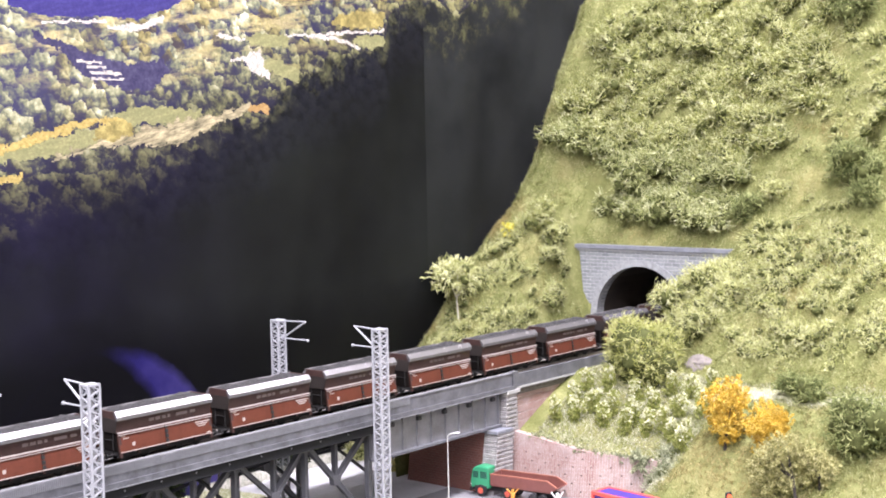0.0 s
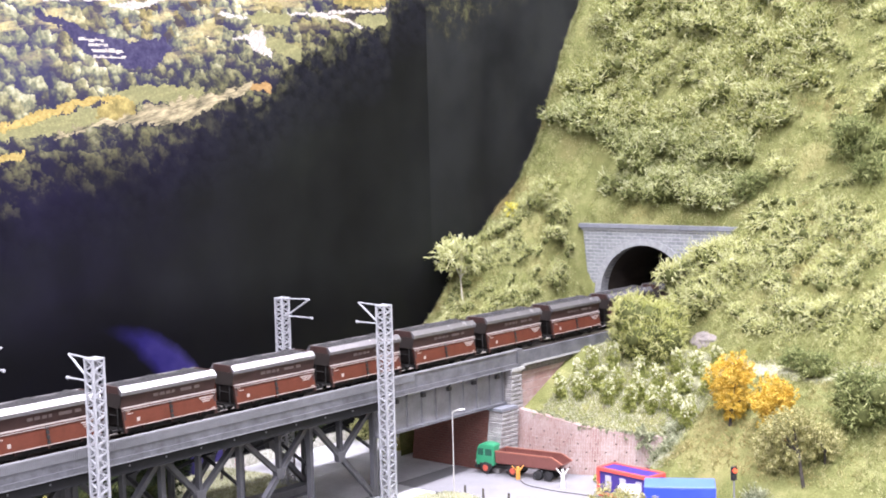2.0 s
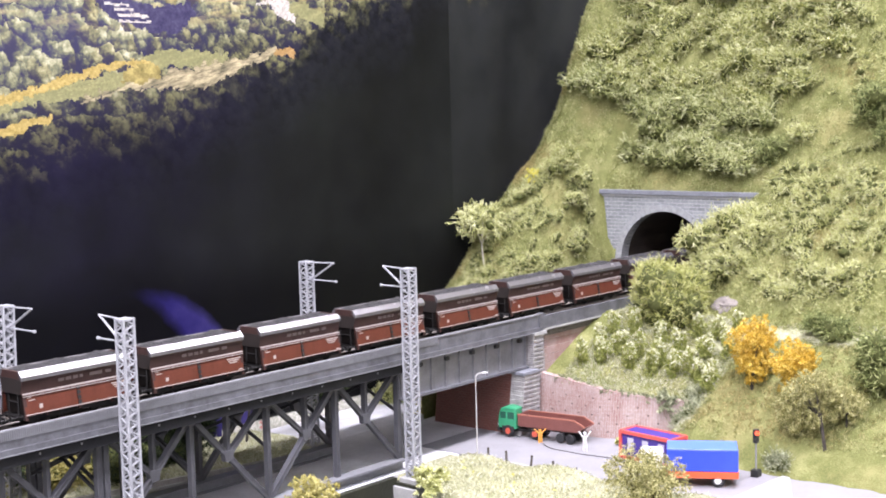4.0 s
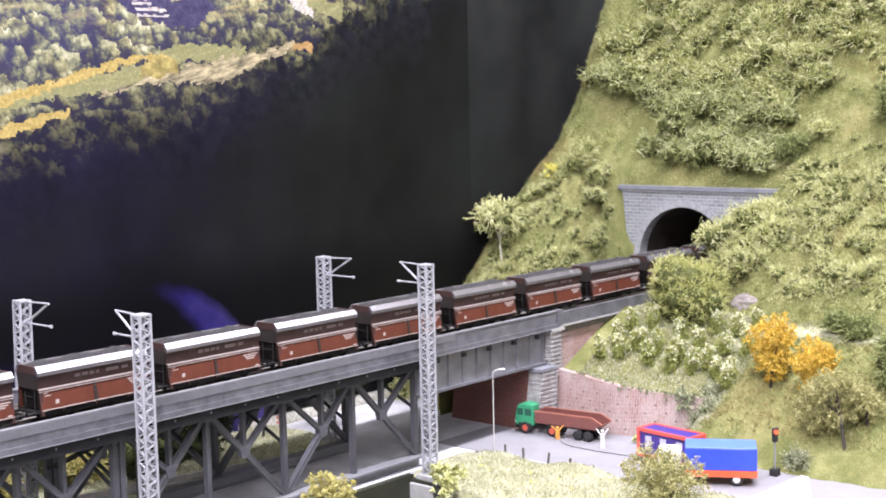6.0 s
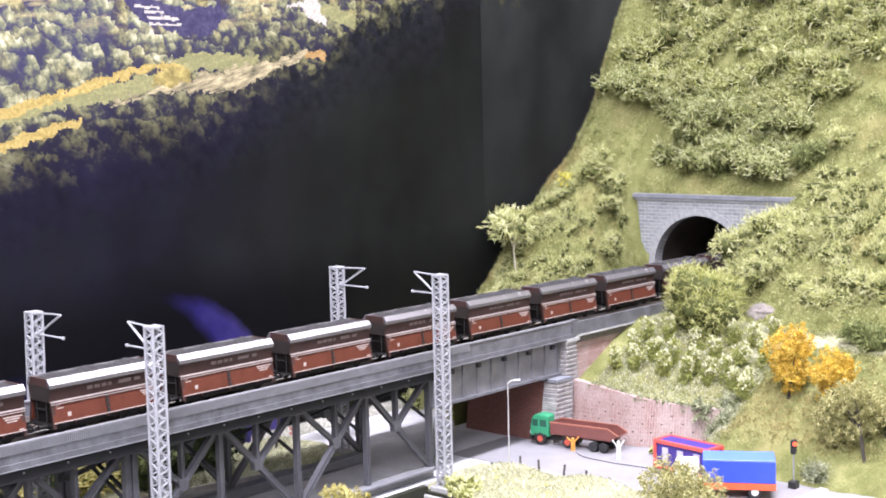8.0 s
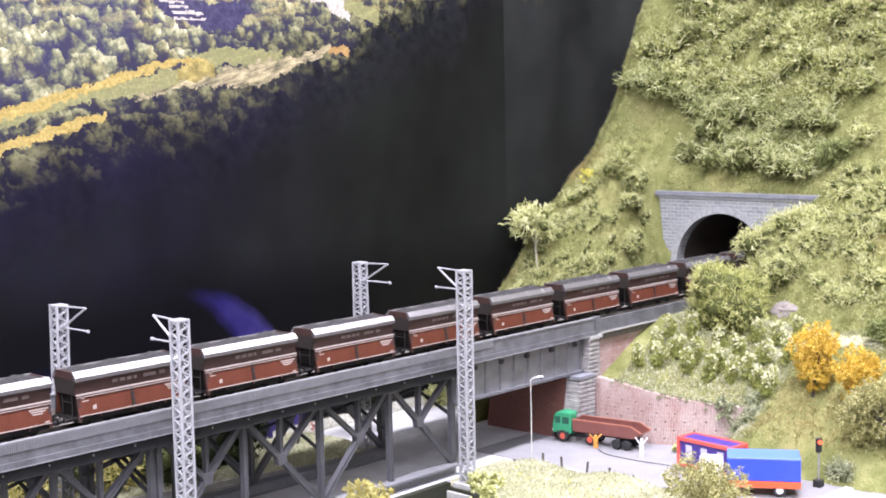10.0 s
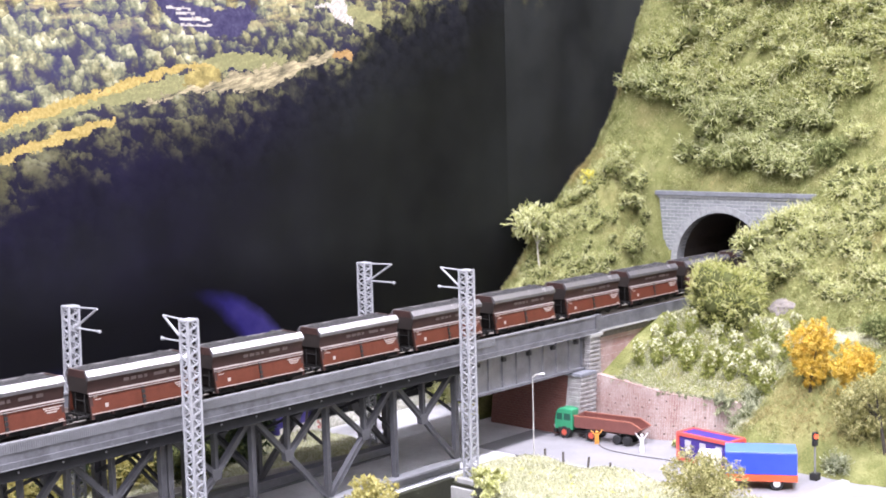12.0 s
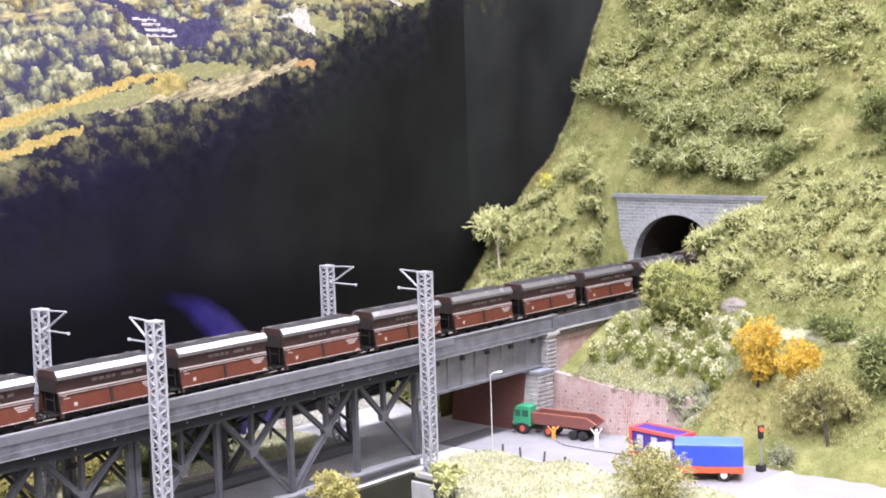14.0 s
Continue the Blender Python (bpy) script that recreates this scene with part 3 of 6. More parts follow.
deck = thing("bridge_deck", "grey bridge deck with ribbed parapet", "bridge deck")
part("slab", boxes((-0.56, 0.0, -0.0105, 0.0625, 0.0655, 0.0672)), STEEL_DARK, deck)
part("slab", boxes((0.0, PORTAL_X + 0.26, -0.0105, 0.0625, 0.0600, 0.0671)), BALLAST, deck, "gravel track bed")
for y0, y1, s in ((-0.0125, -0.0105, -1), (0.0625, 0.0645, 1)):
    part("parapet", boxes((-0.56, -0.0008, y0, y1, 0.0660, 0.0752)), STEEL_LIGHT, deck)
    part("parapet", boxes((0.0008, 0.125, y0 - 0.0002, y1, 0.0655, 0.0742)), STEEL_LIGHT, deck)
    part("ledge", boxes((-0.56, -0.0008, min(y0, y0 + s * 0.001), max(y1, y1 + s * 0.001), 0.0646, 0.0672)), STEEL_LIGHT, deck)
    part("drip_edge", boxes((-0.56, -0.0008, min(y0, y0 + s * 0.0013), max(y1, y1 + s * 0.0013), 0.0641, 0.0646)), STEEL_EDGE, deck)
    part("handrail", boxes((-0.56, -0.0008, y0 - 0.0005, y1 + 0.0003, 0.0751, 0.0759)), STEEL_EDGE, deck)
    part("ledge", boxes((0.0008, 0.125, min(y0, y0 + s * 0.0006), max(y1, y1 + s * 0.0006), 0.0645, 0.0657)), CONCRETE, deck)
    part("joint_post", boxes((-0.003, 0.003, y0 - 0.0008, y1 + 0.0008, 0.0655, 0.0762)), STEEL_LIGHT, deck)
# edge beams carry the overhang's shade in their near-black colour
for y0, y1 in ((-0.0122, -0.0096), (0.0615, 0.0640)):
    part("edge_beam", boxes((-0.56, -0.1345, y0, y1, 0.0585, 0.0641)), STEEL_SHADED, deck, "steel edge beam coloured for the shade under the deck")
bolt = boxes((-0.00035, 0.00035, -0.0127, -0.0121, 0.0617, 0.0625))
me = bpy.data.meshes.new("bolt")
bolt.to_mesh(me)
bolt.free()
me.materials.append(STEEL_EDGE)
for i in range(22):
    o = new("bolt", me)
    o.location.x, o.parent = -0.58 + 0.0222 * i, deck
bm = bmesh.new()
for i in range(430):
    x = -0.555 + 0.00105 * i
    if x < -0.105:
        box(bm, x, x + 0.0005, -0.0130, -0.0124, 0.0712, 0.0750)
ribs = part("ribs", bm, STEEL_EDGE, deck)
tagged(ribs, kind="stuff")

# ---- tracks ----
for y in (0.0095, 0.0431):
    t = thing("railway_track", "model railway track with brown sleepers on ballast", "track", "tracks")
    bm = bmesh.new()
    prism(bm, [(y - 0.011, 0.0671), (y - 0.008, 0.0688), (y + 0.008, 0.0688), (y + 0.011, 0.0671)], "x", -0.56, 0.45)
    part("ballast", bm, BALLAST, t)
    for s in (-0.0045, 0.0045):
        part("rail", boxes((-0.56, 0.45, y + s - 0.0004, y + s + 0.0004, 0.0696, 0.0718), (-0.56, 0.45, y + s - 0.0008, y + s + 0.0008, 0.0694, 0.0698)), RAIL, t)
    first = boxes((-0.56, -0.5578, y - 0.0075, y + 0.0075, 0.0684, 0.0695))
    me = bpy.data.meshes.new("sleeper")
    first.to_mesh(me)
    first.free()
    me.materials.append(SLEEPER)
    for i in range(200):
        o = new("sleeper", me)
        o.location.x = 0.0049 * i
        o.parent = t


# ---- hopper wagons ----
def lump(bm, x0, x1, y0, y1, z, rise, seed, nx=34, ny=9):
    """A heaped load."""
    g = []
    for i in range(nx + 1):
        for j in range(ny + 1):
            u, v = i / nx, j / ny
            p = Vector((x0 + (x1 - x0) * u, y0 + (y1 - y0) * v, z))
            edge = min(1, 6 * min(u, 1 - u), 4 * min(v, 1 - v))
            p.z += edge * (rise * (0.6 + 0.8 * noise.noise(p * 90 + Vector((seed, 0, 0)))) + 0.0006 * noise.noise(p * 900))
            g.append(bm.verts.new(p))
    for i in range(nx):
        for j in range(ny):
            a = i * (ny + 1) + j
            bm.faces.new((g[a], g[a + ny + 1], g[a + ny + 2], g[a + 1]))


BODY, WIDE = 0.0606, 0.0190


def hopper_wagon():
    w = thing("hopper_wagon", "red-brown four-axle hopper wagon loaded with coal", "wagon", "coal train")
    bm = bmesh.new()  # upper hopper, widest at the rim
    prof = [(0.0019, 0.0885), (0.0002, 0.0958), (WIDE - 0.0002, 0.0958), (WIDE - 0.0019, 0.0885)]
    prism(bm, prof, "x", 0.0004, BODY - 0.0004)
    part("hopper", bm, WAGON_BROWN, w, "dark brown upper hopper")
    for x0, x1, x2 in ((0.0006, 0.0012, 0.0030), (BODY - 0.0006, BODY - 0.0012, BODY - 0.0030)):
        bm = bmesh.new()
        vs = [bm.verts.new(p) for p in ((x1, 0.0016, 0.0890), (x1, WIDE - 0.0016, 0.0890), (x2, WIDE - 0.0012, 0.0786), (x2, 0.0012, 0.0786))]
        bm.faces.new(vs)
        bmesh.ops.solidify(bm, geom=bm.faces[:], thickness=0.0006)
        part("end_slope", bm, WAGON_END, w)
    for near in (True, False):
        m = (lambda y: y) if near else (lambda y: WIDE - y)
        bm = bmesh.new()
        prism(bm, [(m(0.0010), 0.0884), (m(-0.0007), 0.0786), (m(0.0010), 0.0786), (m(0.0024), 0.0884)], "x", 0.0012, BODY - 0.0012)
        flap = part("discharge_flap", bm, WAGON_RED, w, "bright red-brown discharge flap")
        yb = lambda z: m(0.0010 - 0.0017 * (0.0884 - z) / 0.0098 - (0.00008 if near else 0.00008))
        bm = bmesh.new()
        for z, h in ((0.0791, 0.00042),):
            beam(bm, (0.0012, yb(z), z), (BODY - 0.0012, yb(z), z), 0.0003, h)
        part("sill_stripe", bm, LETTER, flap, "pale stripe along the sill")
        bm = bmesh.new()
        for z0, z1 in ((0.0795, 0.0812), (0.0818, 0.0836), (0.0842, 0.0860), (0.0866, 0.0883)):
            beam(bm, (BODY / 2, yb(z0), z0), (BODY / 2, yb(z1), z1), 0.0017, 0.0007, (0, 1, 0))
        part("latch_column", bm, UNDERFRAME, flap)
        for k in range(3):
            z = 0.0860 - 0.0010 * k
            bm = bmesh.new()
            beam(bm, (0.0490 + 0.0008 * k, yb(z), z), (0.0585 - 0.0014 * k, yb(z), z), 0.0002, 0.00055)
            part("lettering", bm, LETTER, flap, "small white lettering")
        for x, z, l, h in ((0.0028, 0.0868, 0.0022, 0.0004), (0.0034, 0.0856, 0.0034, 0.0004), (0.0086, 0.0822, 0.0018, 0.0019), (0.0560, 0.0799, 0.0025, 0.0006)):
            bm = bmesh.new()
            beam(bm, (x, yb(z), z), (x + l, yb(z), z), 0.0002, h)
            part("marking", bm, LETTER, flap, "small white marking")
        bm = bmesh.new()
        beam(bm, (0.0006, m(0.0008), 0.0887), (BODY - 0.0006, m(0.0008), 0.0887), 0.0010, 0.0006)
        beam(bm, (0.0006, m(0.0005), 0.0876), (BODY - 0.0006, m(0.0005), 0.0876), 0.0005, 0.0003)
        part("hinge_rail", bm, LINE_GREY, w, "grey hinge rail")
        bm = bmesh.new()
        yu = lambda z: m(0.0019 - 0.0017 * (z - 0.0885) / 0.0073 - 0.00012)
        for x, l in ((0.0200, 0.0030), (0.0240, 0.0030), (0.0280, 0.0026), (0.0316, 0.0018), (0.0372, 0.0070), (0.0462, 0.0034)):
            beam(bm, (x, yu(0.0925), 0.0925), (x + l, yu(0.0925), 0.0925), 0.0002, 0.0017)
        part("faded_lettering", bm, LETTER_FAINT, w, "worn unreadable lettering")
        bm = bmesh.new()
        prism(bm, [(m(0.0000), 0.0950), (m(-0.0001), 0.0968), (m(0.0021), 0.0994), (m(0.0030), 0.0988), (m(0.0010), 0.0950)], "x", 0.0, BODY)
        part("rim", bm, WAGON_RIM, w, "glossy grey sloping rim")
        for x in (0.0016, BODY - 0.0016):
            bm = bmesh.new()
            beam(bm, (x, m(-0.0004), 0.0765), (x, m(0.0012), 0.0886), 0.0016, 0.0008, (0, 1, 0))
            part("corner_post", bm, WAGON_BROWN, w)
        for x in (0.0125, 0.0302, 0.0485):
            part("flap_hinge", boxes((x - 0.0006, x + 0.0006, min(m(-0.0006), m(0.0008)), max(m(-0.0006), m(0.0008)), 0.0774, 0.0786)), WAGON_BROWN, w)
    for x, s in ((0.0, 1), (BODY, -1)):
        bm = bmesh.new()
        prism(bm, [(0.0002, 0.0957), (0.0002, 0.0963), (0.0024, 0.0992), (WIDE - 0.0024, 0.0992), (WIDE - 0.0002, 0.0963), (WIDE - 0.0002, 0.0957)], "x", x + s * 0.0001, x + s * 0.0014)
        part("end_rim", bm, WAGON_BROWN, w)
        # thin plate over the hopper end, its shade painted as dark colour
        bm = bmesh.new()
        prism(bm, [(0.0020, 0.0886), (0.0004, 0.0956), (WIDE - 0.0004, 0.0956), (WIDE - 0.0020, 0.0886)], "x", x + s * 0.0002, x + s * 0.0008)
        part("end_wall", bm, WAGON_END, w, "end wall coloured dark for its shade")
        for y in (0.0035, WIDE - 0.0035):
            bm = bmesh.new()
            rod(bm, (x, y, 0.0778), (x - s * 0.0040, y, 0.0778), 0.0006)
            rod(bm, (x - s * 0.0040, y, 0.0778), (x - s * 0.0046, y, 0.0778), 0.0013)
            part("buffer", bm, UNDERFRAME, w)
        bm = bmesh.new()
        beam(bm, (x + s * 0.004, WIDE / 2, 0.0745), (x - s * 0.0056, WIDE / 2, 0.0745), 0.0022, 0.0012)
        box(bm, min(x - s * 0.0058, x - s * 0.0046), max(x - s * 0.0058, x - s * 0.0046), WIDE / 2 - 0.0022, WIDE / 2 + 0.0022, 0.0738, 0.0768)
        part("coupler", bm, UNDERFRAME, w)
        part("platform", boxes((min(x, x + s * 0.007), max(x, x + s * 0.007), 0.0022, WIDE - 0.0022, 0.0772, 0.0780)), UNDERFRAME, w)
        bm = bmesh.new()
        for y in (0.0055, WIDE - 0.0055):
            rod(bm, (x + s * 0.0012, y, 0.078), (x + s * 0.0012, y, 0.0885), 0.0003, n=5)
        rod(bm, (x + s * 0.0012, 0.0055, 0.0845), (x + s * 0.0012, WIDE - 0.0055, 0.0845), 0.0003, n=5)
        part("end_rail", bm, UNDERFRAME, w)
    part("frame", boxes((0.0015, BODY - 0.0015, 0.0012, 0.0024, 0.0762, 0.0787), (0.0015, BODY - 0.0015, WIDE - 0.0024, WIDE - 0.0012, 0.0762, 0.0787),
                        (0.006, BODY - 0.006, 0.0024, WIDE - 0.0024, 0.0768, 0.0785)), UNDERFRAME, w)
    bm = bmesh.new()
    lump(bm, 0.0012, BODY - 0.0012, 0.0034, WIDE - 0.0034, 0.0989, 0.0021, 3.0)
    part("coal_load", bm, COAL, w, "heaped dark coal")
    for xc in (0.0135, BODY - 0.0135):
        bm = boxes((xc - 0.0085, xc + 0.0085, 0.0034, 0.0044, 0.0738, 0.0760), (xc - 0.0085, xc + 0.0085, WIDE - 0.0044, WIDE - 0.0034, 0.0738, 0.0760),
                   (xc - 0.001, xc + 0.001, 0.0044, WIDE - 0.0044, 0.0740, 0.0766))
        part("bogie", bm, UNDERFRAME, w)
        for dx in (-0.0056, 0.0056):
            bm = bmesh.new()
            for y in (0.0045, WIDE - 0.0053):
                rod(bm, (xc + dx, y, 0.0746), (xc + dx, y + 0.0008, 0.0746), 0.0028, n=16)
            rod(bm, (xc + dx, 0.005, 0.0746), (xc + dx, WIDE - 0.005, 0.0746), 0.0005)
            part("wheelset", bm, UNDERFRAME, w)
    return w


wagon = hopper_wagon()
for piece in wagon.children:  # the body rides low on its bogies
    if piece.name.split(".")[0] not in ("bogie", "wheelset", "coupler"):
        piece.location.z -= 0.0014
PITCH, PHASE = 0.0725, -0.3800
wagon.location = (PHASE - 2 * PITCH, 0, 0)
for k in range(-1, 10):
    copy_thing(wagon, pose(PHASE + k * PITCH, 0, 0))


# ---- catenary masts ----
def catenary_mast(x, y, z0, z1, reach, label, tilt=0.0, block=False):
    m = thing("catenary_mast", label, "mast", "catenary masts", "", (x, y, z0))
    h, s = z1 - z0, 0.0029
    for a, b in ((-s, -s), (s, -s), (s, s), (-s, s)):
        bm = bmesh.new()
        beam(bm, (a, b, 0), (a, b, h), 0.0011, 0.0011)
        part("leg", bm, MAST_GREY, m)
    n = max(4, round(h / 0.0058))
    bars = []
    for u0, u1 in ((-s, s), (s, -s)):
        bm = bmesh.new()
        beam(bm, (u0, -s, 0), (u1, -s, h / n / 2), 0.0007, 0.0008, (0, 1, 0))
        me = bpy.data.meshes.new("lacing_bar")
        bm.to_mesh(me)
        bm.free()
        me.materials.append(MAST_GREY)
        bars.append(me)
    for face in range(4):
        for i in range(2 * n):
            o = new("lacing_bar", bars[i % 2])
            o.location.z, o.rotation_euler.z, o.parent = h * i / n / 2, math.pi / 2 * face, m
    part("cap", boxes((-s - 0.0006, s + 0.0006, -s - 0.0006, s + 0.0006, h - 0.0009, h)), MAST_GREY, m)
    g = 1 if reach > 0 else -1
    e = reach
    bm = bmesh.new()
    rod(bm, (0, g * s, h - 0.0006), (0, e, h + 0.0002), 0.0005, n=6)
    rod(bm, (0, e, h + 0.0002), (0, g * s, h - 0.0118), 0.0006, n=6)
    part("bracket", bm, MAST_GREY, m)
    bm = bmesh.new()
    rod(bm, (0, g * s, h - 0.0112), (0, e + g * 0.0015, h - 0.0112), 0.0005, n=6)
    rod(bm, (0, e + g * 0.0008, h - 0.0112), (0, e + g * 0.0020, h - 0.0112), 0.0009, n=8)
    part("registration_arm", bm, MAST_GREY, m)
    part("foot", rounded(boxes((-0.0062, 0.0062, -0.0062, 0.0062, -0.0035, 0.0012)), 0.0004, 1), CONCRETE, m, "grey concrete footing")
    if block:
        part("block", rounded(boxes((-0.0095, 0.0095, -0.0095, 0.0095, -0.034, -0.0034)), 0.0005, 1), CONCRETE, m, "grey concrete block")
    m.rotation_euler = (0, radians(tilt), 0)
    return m


catenary_mast(-0.1428, -0.0245, -0.0015, 0.1222, 0.0200, "grey lattice catenary mast on a concrete footing", 0.0, True)
catenary_mast(-0.3395, -0.0245, -0.038, 0.1195, 0.0200, "grey lattice catenary mast in front of the bridge")
catenary_mast(-0.1345, 0.0690, 0.0025, 0.1202, -0.0245, "grey lattice catenary mast behind the bridge")
catenary_mast(-0.3470, 0.0690, 0.0025, 0.1192, -0.0245, "grey lattice catenary mast behind the coal train", 1.2)

# ---- printed photo backdrop ----
n = Nodes("photo_backdrop")
s = n.split()
X, Z = s[0], s[2]
FLAT = n.join(X, Z, 0.0)


def table(x0, x1, pts):
    """A height along the print that follows points of x, z."""
    return n.ramp(n.math("MULTIPLY", n.math("SUBTRACT", X, x0), 1 / (x1 - x0)), [((x - x0) / (x1 - x0), z) for x, z in pts])


def crowns(scale, drift, reach):
    """Round tree crowns of the print, lit from above: shade, random colour and distance from the crown's middle."""
    nz = n.tree.nodes.new("ShaderNodeTexNoise")
    nz.inputs["Scale"].default_value, nz.inputs["Detail"].default_value = scale * 1.6, 4
    n.link(FLAT, nz.inputs["Vector"])
    warp = n.tree.nodes.new("ShaderNodeVectorMath")
    warp.operation = "MULTIPLY_ADD"
    n.link(nz.outputs["Color"], warp.inputs[0])
    warp.inputs[1].default_value = (drift, drift, 0.0)
    n.link(FLAT, warp.inputs[2])
    vor = n.tree.nodes.new("ShaderNodeTexVoronoi")
    vor.voronoi_dimensions = "2D"
    vor.inputs["Scale"].default_value = scale
    n.link(warp.outputs[0], vor.inputs["Vector"])
    sub = n.tree.nodes.new("ShaderNodeVectorMath")
    sub.operation = "SUBTRACT"
    n.link(warp.outputs[0], sub.inputs[0])
    n.link(vor.outputs["Position"], sub.inputs[1])
    loc = n.split(sub.outputs[0])
    up = n.math("MULTIPLY", n.math("ADD", loc[1], n.math("MULTIPLY", loc[0], 0.55)), scale * reach)
    return n.math("SUBTRACT", n.math("ADD", 0.62, up), n.math("MULTIPLY", vor.outputs["Distance"], 0.5)), vor.outputs["Color"], vor.outputs["Distance"]


big, big_color, big_out = crowns(58, 0.018, 0.70)
small, small_color, small_out = crowns(118, 0.010, 0.65)
grainy = n.noise(520, 5, 0.75)
EDGE = [(-0.75, 0.068), (-0.2824, 0.194), (-0.2461, 0.2045), (-0.1917, 0.212), (-0.1705, 0.220), (-0.1509, 0.2275), (-0.1253, 0.239), (-0.1041, 0.2485), (-0.0765, 0.249), (-0.0735, 0.258),
        (-0.0524, 0.269), (-0.02, 0.2836), (0.0145, 0.294), (0.0445, 0.300), (0.0509, 0.324), (0.0703, 0.3335), (0.1086, 0.3334), (0.1243, 0.3265), (0.1539, 0.3417), (0.30, 0.40)]
ridge = table(-0.75, 0.30, EDGE)
wob = n.math("ADD", n.math("MULTIPLY", n.math("SUBTRACT", n.noise(60, 6, 0.7), 0.5), 0.030), n.math("MULTIPLY", n.math("SUBTRACT", big_out, 0.45), 0.010))
above = n.math("ADD", n.math("SUBTRACT", Z, ridge), wob)
crisp = n.math("MULTIPLY", n.math("ADD", X, 0.11), 18, True)
lit = n.math("MULTIPLY", n.math("ADD", above, n.math("MULTIPLY", n.math("SUBTRACT", 1.0, crisp), 0.017)), n.math("ADD", 22.0, n.math("MULTIPLY", crisp, 190)), True)
pick = n.ramp(n.math("ADD", n.math("MULTIPLY", n.math("SUBTRACT", Z, 0.24), 6), n.math("MULTIPLY", n.math("SUBTRACT", n.noise(20, 3), 0.5), 3.0)), [(0.0, 0.0), (0.3, 1.0)])
shade = n.math("ADD", n.math("MULTIPLY", big, n.math("MULTIPLY", n.math("SUBTRACT", 1.0, pick), 0.6)), n.math("MULTIPLY", small, n.math("ADD", 0.35, n.math("MULTIPLY", pick, 0.5))))
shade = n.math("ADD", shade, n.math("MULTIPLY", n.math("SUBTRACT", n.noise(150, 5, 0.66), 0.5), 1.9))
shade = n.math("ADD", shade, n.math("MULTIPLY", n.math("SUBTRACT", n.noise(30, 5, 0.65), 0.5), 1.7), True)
tint = n.split(small_color)
trees = n.ramp(shade, [(0.0, (0.042, 0.040, 0.085)), (0.26, (0.080, 0.082, 0.092)), (0.48, (0.165, 0.172, 0.112)), (0.72, (0.34, 0.338, 0.210)), (1.0, (0.66, 0.63, 0.47))])
warm = n.ramp(shade, [(0.05, (0.055, 0.045, 0.05)), (0.4, (0.15, 0.13, 0.06)), (0.75, (0.34, 0.285, 0.12)), (1.0, (0.60, 0.52, 0.30))])
trees = n.mix(n.math("MULTIPLY", n.math("GREATER_THAN", tint[0], 0.66), n.math("MULTIPLY", n.ramp(n.noise(13, 3), [(0.36, 0.15), (0.58, 0.95)]), n.ramp(Z, [(0.262, 0.35), (0.290, 1.0)]))), trees, warm)
glade = n.ramp(n.noise(1.0, 5, 0.6, n.join(n.math("MULTIPLY", X, 26), 0.0, n.math("MULTIPLY", n.math("SUBTRACT", Z, n.math("MULTIPLY", X, 0.12)), 105))), [(0.51, 0.0), (0.61, 0.8)])
glade = n.math("MULTIPLY", glade, n.math("MULTIPLY", n.math("SUBTRACT", Z, 0.262), 60, True))
trees = n.mix(glade, trees, n.ramp(grainy, [(0.3, (0.28, 0.24, 0.10)), (0.65, (0.60, 0.51, 0.26))]))


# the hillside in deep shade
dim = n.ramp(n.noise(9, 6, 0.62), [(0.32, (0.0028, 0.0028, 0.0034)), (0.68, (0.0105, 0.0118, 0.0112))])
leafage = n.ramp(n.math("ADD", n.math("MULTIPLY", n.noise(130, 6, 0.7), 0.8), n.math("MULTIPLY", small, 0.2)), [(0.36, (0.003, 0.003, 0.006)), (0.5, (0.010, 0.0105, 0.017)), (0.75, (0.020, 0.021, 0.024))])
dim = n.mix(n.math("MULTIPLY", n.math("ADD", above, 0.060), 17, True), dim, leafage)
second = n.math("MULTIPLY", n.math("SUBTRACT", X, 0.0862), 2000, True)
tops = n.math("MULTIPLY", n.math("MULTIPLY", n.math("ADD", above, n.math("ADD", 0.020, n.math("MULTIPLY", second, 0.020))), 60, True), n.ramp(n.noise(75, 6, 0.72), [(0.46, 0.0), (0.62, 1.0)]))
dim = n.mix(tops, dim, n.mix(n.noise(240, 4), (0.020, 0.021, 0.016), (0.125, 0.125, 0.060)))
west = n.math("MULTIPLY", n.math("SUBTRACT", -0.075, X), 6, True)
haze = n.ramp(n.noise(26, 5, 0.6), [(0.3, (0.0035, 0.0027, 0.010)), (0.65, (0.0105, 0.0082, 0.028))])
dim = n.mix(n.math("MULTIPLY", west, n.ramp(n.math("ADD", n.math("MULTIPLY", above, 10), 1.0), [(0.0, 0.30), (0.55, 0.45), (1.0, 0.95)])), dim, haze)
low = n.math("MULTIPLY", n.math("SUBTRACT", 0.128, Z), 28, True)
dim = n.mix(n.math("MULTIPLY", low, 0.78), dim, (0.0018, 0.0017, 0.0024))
# violet river bend low in the shade
ex, ez = n.math("MULTIPLY", n.math("ADD", X, 0.213), 1 / 0.091), n.math("MULTIPLY", Z, 1 / 0.1075)
rad = n.math("SQRT", n.math("ADD", n.math("MULTIPLY", ex, ex), n.math("MULTIPLY", ez, ez)))
rad = n.math("ADD", rad, n.math("MULTIPLY", n.math("SUBTRACT", n.noise(90, 4), 0.5), 0.07))
inner = n.math("SUBTRACT", 0.97, n.math("MULTIPLY", n.math("ADD", X, 0.222), 6.0, True))
ring = n.math("MULTIPLY", n.math("MULTIPLY", n.math("SUBTRACT", rad, inner), 9, True), n.ramp(rad, [(0.93, 1.0), (1.0, 0.0)]))
